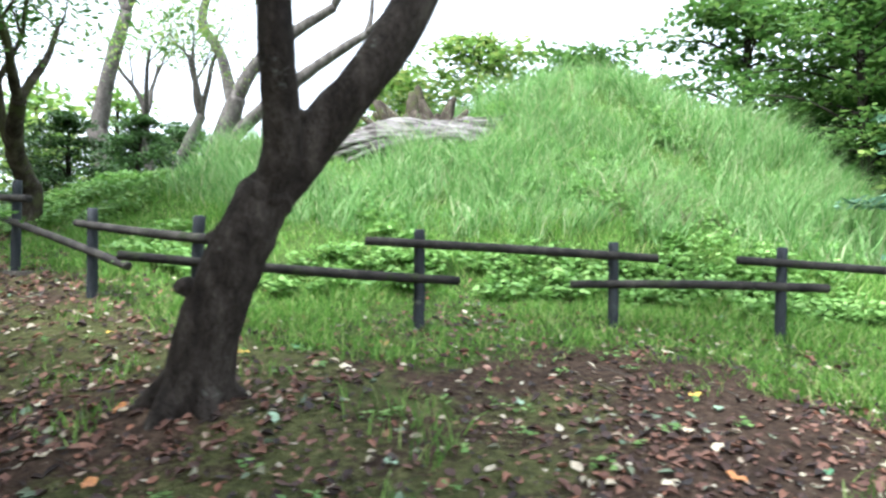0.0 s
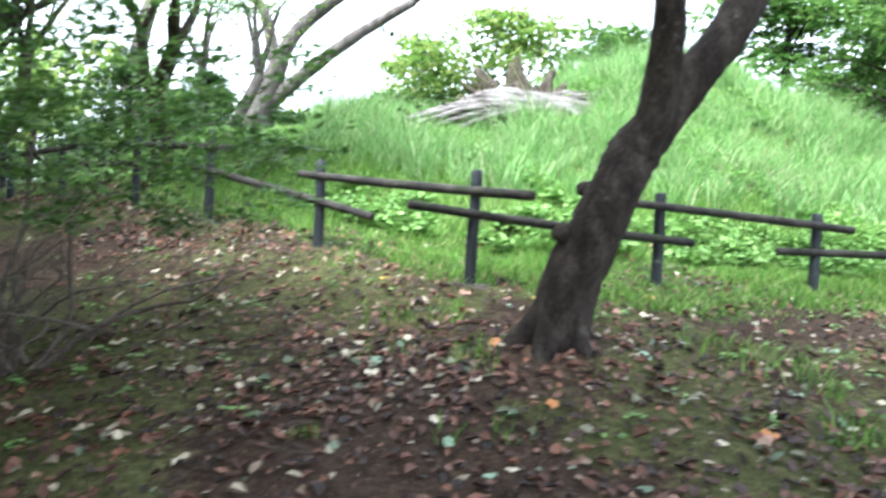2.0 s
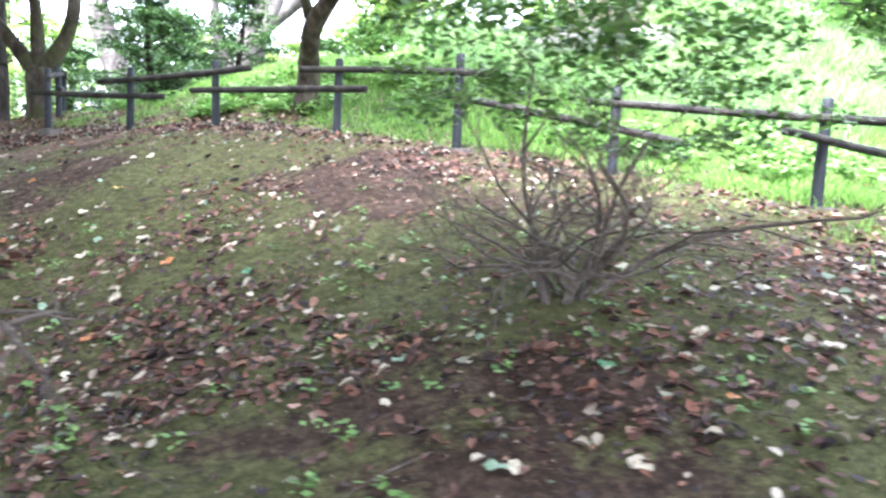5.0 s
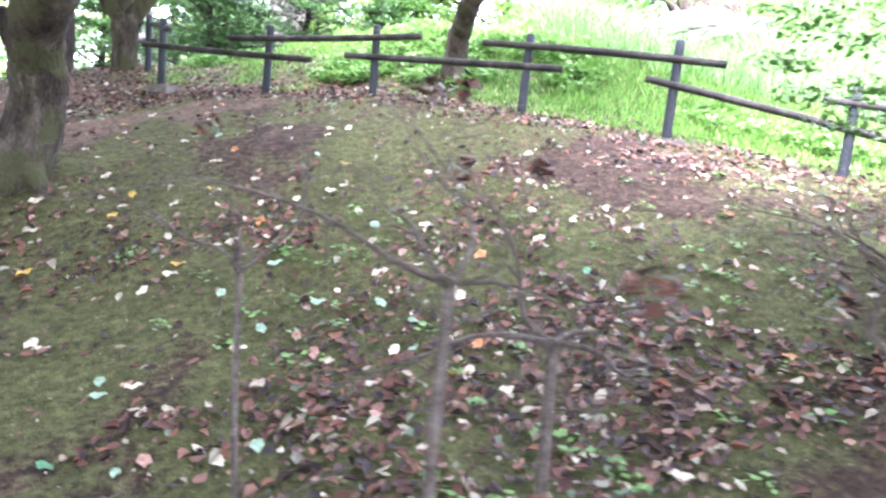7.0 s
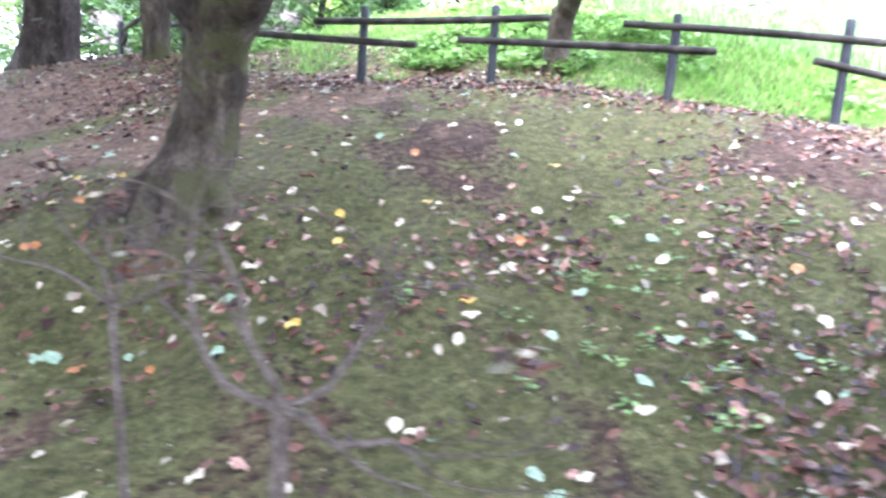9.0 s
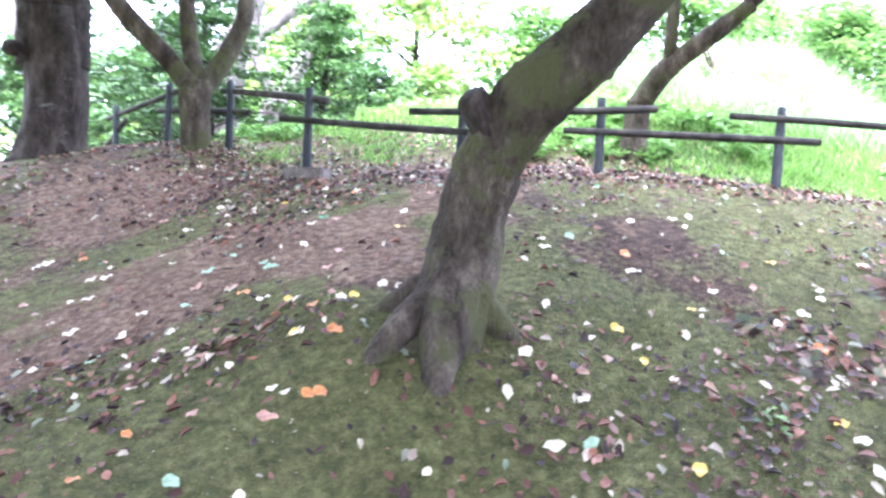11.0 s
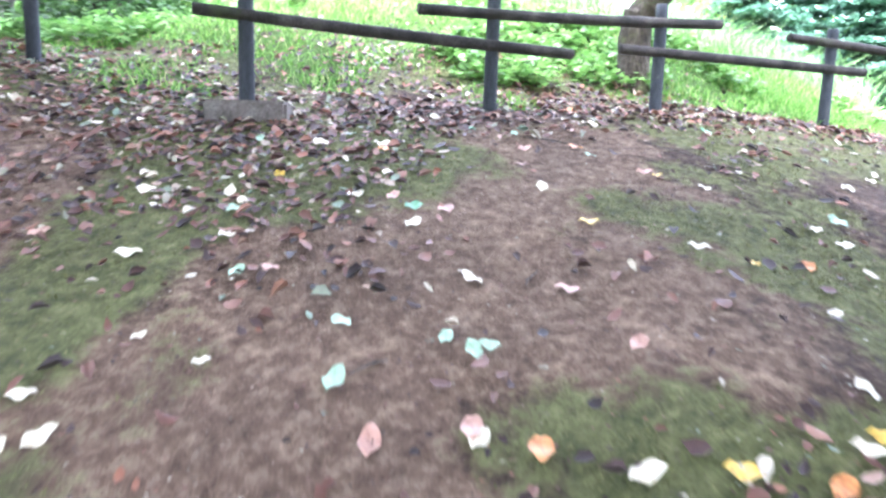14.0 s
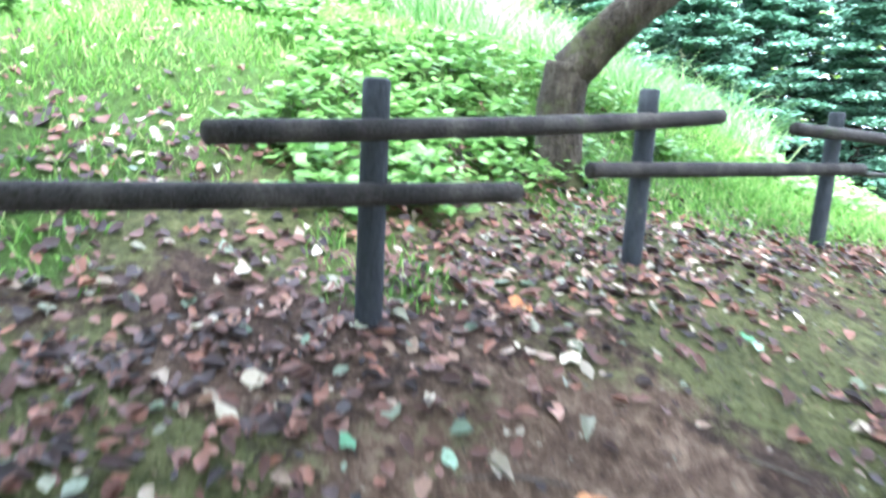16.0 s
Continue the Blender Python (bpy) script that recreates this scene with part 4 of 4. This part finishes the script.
th = np.repeat(rs.uniform(0.2, 0.85, len(cx)) * (1 + 0.4 * ripple(cx, cy, 1.6, 39)), per) * rs.uniform(0.5, 1.1, len(tx))
blades("tall_grass", tx, ty, th, rs.uniform(0.008, 0.018, len(tx)), rs, M_TALL, "tall arching pale green grass covering the mound", 1.15)

# broad-leaved weeds
wx, wy = scatter(rs, 9500, -10.5, 9.5, 6.0, 17)
dw = inside(wx, wy)
keep = (dw > np.where(wx < -5.5, 0.7, 0.9)) & (ripple(wx, wy, 1.3, 35) > np.where(wx < -5.5, 0.2, 0.08))
wx, wy = wx[keep], wy[keep]
wc = np.stack([wx, wy, land(wx, wy) + rs.uniform(0.04, 0.16, len(wx))], 1)
tagged(add_mesh("weeds", leaf_mesh("weeds", leaf_cloud(wc, 0.19, 20, 0.095, rs, 0.45, 0.6, 0.7)), M_WEED), "low broad-leaved green weeds among the grass", "weeds", kind="stuff")

# moss fuzz on the slope
x, y = scatter(rs, 330000, -15.5, 1.5, 1.5, 13)
mo, ba, la = zones(x, y)
d = inside(x, y)
keep = (d < 0.1) & (d > -6.5) & (rs.uniform(0, 1, len(x)) < np.clip((mo - 0.42) * 1.8, 0, 1))
x, y = x[keep], y[keep]
blades("moss", x, y, rs.uniform(0.008, 0.026, len(x)), rs.uniform(0.006, 0.013, len(x)), rs, M_MOSS, "short olive-green moss in patches on the slope", 0.9, "moss")

# dry fibres on the bare earth
x, y = scatter(rs, 100000, -15.0, -8.5, 7.5, 13.5)
_, ba, _ = zones(x, y)
keep = (inside(x, y) < 0) & (rs.uniform(0, 1, len(x)) < np.clip(ba - 0.15, 0, 1))
x, y = x[keep], y[keep]
blades("dry_grass", x, y, rs.uniform(0.006, 0.018, len(x)), rs.uniform(0.003, 0.006, len(x)), rs, M_DRY, "short dry brown grass on bare earth", 2.5)
# dry stalks on the face of the mound
x, y = 3.2 + rs.normal(0, 0.5, 260), 10.6 + rs.normal(0, 0.45, 260)
blades("dry_stalks", x, y, rs.uniform(0.2, 0.6, 260), rs.uniform(0.008, 0.016, 260), rs, M_DRY, "dry straw-coloured stalks fallen over the grass", 1.6)

# a few green seedlings in the litter
sx, sy = scatter(rs, 480, -12.5, 4.5, 1.5, 7.5)
keep = (inside(sx, sy) < -0.4) & (ripple(sx, sy, 2.2, 37) > 0.15)
sx, sy = sx[keep], sy[keep]
sc = np.stack([sx, sy, land(sx, sy) + 0.03], 1)
tagged(add_mesh("seedlings", leaf_mesh("seedlings", leaf_cloud(sc, 0.10, 9, 0.055, rs, 0.35, 0.4, 0.7)), M_WEED), "small green seedlings among the fallen leaves", "seedlings", kind="stuff")


# ---- fallen leaves ----
def leaf_shapes(xs, ys, sizes, rng, lift=0.006):
    """Curled oval leaves lying on the ground: eight verts and six faces each."""
    n = len(xs)
    outline = np.array([(-0.5, 0, 0), (-0.28, 0.20, 1), (0.08, 0.25, 1), (0.5, 0, 0), (0.08, -0.25, 1), (-0.28, -0.20, 1), (-0.22, 0, 0), (0.14, 0, 0)])
    a = rng.uniform(0, 2 * np.pi, n)
    curl = rng.uniform(-0.12, 0.38, n)
    sag = rng.uniform(-0.2, 0.5, n)
    wide = rng.uniform(0.75, 1.5, n)
    px = outline[None, :, 0] * sizes[:, None]
    py = outline[None, :, 1] * (sizes * wide)[:, None]
    pz = outline[None, :, 2] * (curl * sizes)[:, None] + (outline[None, :, 0] ** 2) * (sag * sizes)[:, None] * 1.5
    tilt_x, tilt_y = rng.normal(0, 0.17, n)[:, None], rng.normal(0, 0.17, n)[:, None]
    qx = px * np.cos(a)[:, None] - py * np.sin(a)[:, None]
    qy = px * np.sin(a)[:, None] + py * np.cos(a)[:, None]
    e = 0.08
    z0 = land(xs, ys)
    gx, gy = (land(xs + e, ys) - z0) / e, (land(xs, ys + e) - z0) / e
    qz = z0[:, None] + pz + (gx[:, None] + tilt_x) * qx + (gy[:, None] + tilt_y) * qy
    low = (pz + tilt_x * qx + tilt_y * qy).min(axis=1)
    qz = qz - low[:, None] + lift
    v = np.stack([qx + xs[:, None], qy + ys[:, None], qz], -1).reshape(-1, 3)
    i = np.arange(n)[:, None] * 8
    tris = np.concatenate([i + np.array(t) for t in ((0, 6, 1), (0, 5, 6), (3, 2, 7), (3, 7, 4))])
    quads = np.concatenate([i + np.array(t) for t in ((1, 6, 7, 2), (6, 5, 4, 7))])
    return v, quads, tris


def litter_amount(x, y):
    d = inside(x, y)
    east = np.clip((x + 6.5) / 1.5, 0, 1)
    patches = np.clip(0.05 + 1.9 * ripple(x, y, 1.1, 51), 0, 1) ** 1.5
    amount = 0.06 + 0.85 * patches * (1 - 0.5 * east) + east * (0.05 + 0.36 * np.clip(0.55 + 1.1 * ripple(x, y, 0.8, 52), 0, 1)) * np.exp(-((d + 2.4) / 2.1) ** 2) + 0.95 * np.exp(-((d - 0.1) / np.where(d < 0.1, 0.62, 0.9)) ** 2) * (1 - east * 0.8)
    amount += 0.6 * np.exp(-(((x + 12.0) / 1.0) ** 2 + ((y - 13.2) / 1.0) ** 2)) + 0.5 * np.exp(-(((x + 11.2) / 0.7) ** 2 + ((y - 7.3) / 0.6) ** 2))
    amount += 0.5 * np.exp(-(((x + 13.3) / 0.8) ** 2 + ((y - 8.9) / 0.7) ** 2))
    amount *= np.where(d > 0.3, 0.85 * np.exp(-((d - 0.3) / np.where(x < -6, 2.0, 0.6))), 1.0)
    return np.clip(amount, 0.0, 1)


x, y = scatter(rs, 190000, -16.5, 6.0, 0.4, 15.5)
d = inside(x, y)
_, ba, _ = zones(x, y)
keep = (rs.uniform(0, 1, len(x)) < litter_amount(x, y) * (1 - 0.75 * ba * np.clip((-d - 0.5) / 0.5, 0, 1)) * np.where(d < -6, 0.4, 1))
x, y = x[keep], y[keep]
v, q, t = leaf_shapes(x, y, 0.032 + 0.062 * rs.uniform(0, 1, len(x)) ** 1.4, rs)
tagged(add_mesh("leaf_litter", mesh_from("leaf_litter", v, q, t, True), M_LITTER), "brown, red and cream fallen leaves strewn over the ground", "fallen leaves", kind="stuff")

# crumbs of leaf and bark
x, y = scatter(rs, 46000, -15.5, 4.0, 1.0, 13)
keep = inside(x, y) < 0.2
x, y = x[keep], y[keep]
crumbs = leaf_cloud(np.stack([x, y, land(x, y) + 0.006], 1), 0.006, 1, 0.020, rs, 0.3, 0.35, 0.55)
tagged(add_mesh("leaf_crumbs", leaf_mesh("leaf_crumbs", crumbs), M_LITTER), "small crumbs of leaf and bark on the ground", "debris", kind="stuff")

# fallen twigs
bm = bmesh.new()
for k in range(120):
    tx, ty = rs.uniform(-14, 3), rs.uniform(1.8, 11)
    if inside(np.array([tx]), np.array([ty]))[0] > -0.2:
        continue
    a, ln = rs.uniform(0, 6.28), rs.uniform(0.12, 0.45)
    pts = []
    for f in (-0.5, 0.0, 0.5):
        qx, qy = tx + math.cos(a) * ln * f + rs.uniform(-0.02, 0.02), ty + math.sin(a) * ln * f + rs.uniform(-0.02, 0.02)
        pts.append((qx, qy, g(qx, qy) + 0.012))
    tube(bm, pts, [0.004, 0.005, 0.003], 5, 2)
me = bpy.data.meshes.new("fallen_twigs")
bm.to_mesh(me)
bm.free()
tagged(add_mesh("fallen_twigs", me, M_TWIG), "thin dry twigs lying among the leaves", "twigs", kind="stuff")

# the large leaves that stand out one by one
KINDS = [("cream fallen leaf lying on the ground", 0), ("pale green fallen leaf lying on the ground", 1), ("orange fallen leaf lying on the ground", 2),
         ("pinkish brown curled fallen leaf on the ground", 3), ("yellow fallen leaf lying on the ground", 4), ("green fallen leaf lying on the ground", 5)]
CHANCE = [0.45, 0.19, 0.10, 0.17, 0.04, 0.05]
leaf_meshes = []
for label, k in KINDS:
    for variant in range(2):
        r2 = np.random.RandomState(200 + k * 2 + variant)
        outline, n = [], 14
        length, wide = 0.105, r2.uniform(0.060, 0.072)
        vs = [(-length * 0.55, 0, 0.0)]
        for s in range(n):
            f = (s + 0.5) / n
            xx = -length / 2 + length * f
            w = wide / 2 * math.sin(math.pi * min(1, f ** 0.8)) ** 0.75
            vs += [(xx, w, 0.22 * w + 0.010 * math.sin(f * 9 + variant)), (xx, 0, 0.004 + 0.05 * xx), (xx, -w, 0.16 * w + 0.008 * math.cos(f * 8))]
        vs.append((length * 0.53, 0, 0.006))
        qs, ts = [], []
        for s in range(n - 1):
            b0 = 1 + s * 3
            qs += [(b0, b0 + 1, b0 + 4, b0 + 3), (b0 + 1, b0 + 2, b0 + 5, b0 + 4)]
        ts += [(0, 2, 1), (0, 3, 2), (len(vs) - 1, len(vs) - 4, len(vs) - 3), (len(vs) - 1, len(vs) - 3, len(vs) - 2)]
        me = mesh_from("fallen_leaf", vs, qs, ts, True)
        me.materials.append(M_LEAVES[k])
        leaf_meshes.append(me)
# a line of leaves along the trodden strip and the bank: place and kind
SPOTS = [(-10.08, 6.07, 0), (-8.09, 6.39, 0), (-9.33, 5.43, 1), (-12.14, 6.92, 1), (-11.02, 7.18, 0), (-8.59, 4.98, 0), (-9.46, 5.25, 0), (-11.98, 6.73, 2),
         (-11.30, 6.46, 1), (-12.29, 7.85, 2), (-11.94, 9.74, 1), (-12.22, 8.36, 0), (-12.74, 8.76, 0), (-13.03, 9.36, 0), (-12.10, 8.82, 4), (-12.61, 9.48, 1),
         (-13.14, 10.27, 0), (-12.97, 10.63, 0), (-10.68, 9.23, 0), (-11.85, 11.07, 0), (-11.56, 8.55, 0), (-12.87, 9.63, 0), (-10.45, 11.22, 0), (-10.90, 11.87, 1),
         (-11.18, 10.87, 0), (-11.65, 11.26, 1), (-10.51, 10.11, 0), (-11.14, 10.53, 5), (-11.39, 11.98, 3), (-2.95, 4.14, 0), (-2.77, 3.83, 0), (-3.60, 2.90, 0)]
made = 0
while made < 300:
    f = rs.uniform(0, 1)
    tx, ty = (rs.uniform(-13.6, -8.4), rs.uniform(4.2, 11.8)) if f < 0.62 else (rs.uniform(-8.6, 3.0), rs.uniform(2.2, 6.2))
    if made < len(SPOTS):
        tx, ty = SPOTS[made][:2]
    dd = float(inside(np.array([tx]), np.array([ty]))[0])
    if made < len(SPOTS):
        dd = -1.0
    if dd > -0.15 or dd < -6.5 or math.hypot(tx + 11.45, ty - 7.95) < 0.5 or math.hypot(tx + 1.6, ty - 4.6) < 0.4:
        continue
    k = SPOTS[made][2] if made < len(SPOTS) else int(rs.choice(6, p=CHANCE))
    ob = new("fallen_leaf", leaf_meshes[k * 2 + int(rs.randint(0, 2))])
    e = 0.06
    normal = Vector((-(g(tx + e, ty) - g(tx - e, ty)) / (2 * e), -(g(tx, ty + e) - g(tx, ty - e)) / (2 * e), 1)).normalized()
    turn = normal.to_track_quat("Z", "Y").to_matrix().to_4x4()
    s = 1.0 if made < len(SPOTS) else rs.uniform(0.6, 1.15)
    ob.matrix_basis = Matrix.Translation((tx, ty, g(tx, ty) + 0.012)) @ turn @ pose(0, 0, 0, rs.uniform(-9, 9), rs.uniform(-9, 9), rs.uniform(0, 360)) @ Matrix.Diagonal((s, s, s, 1))
    tagged(ob, KINDS[k][0], "leaf", "large fallen leaves")
    made += 1
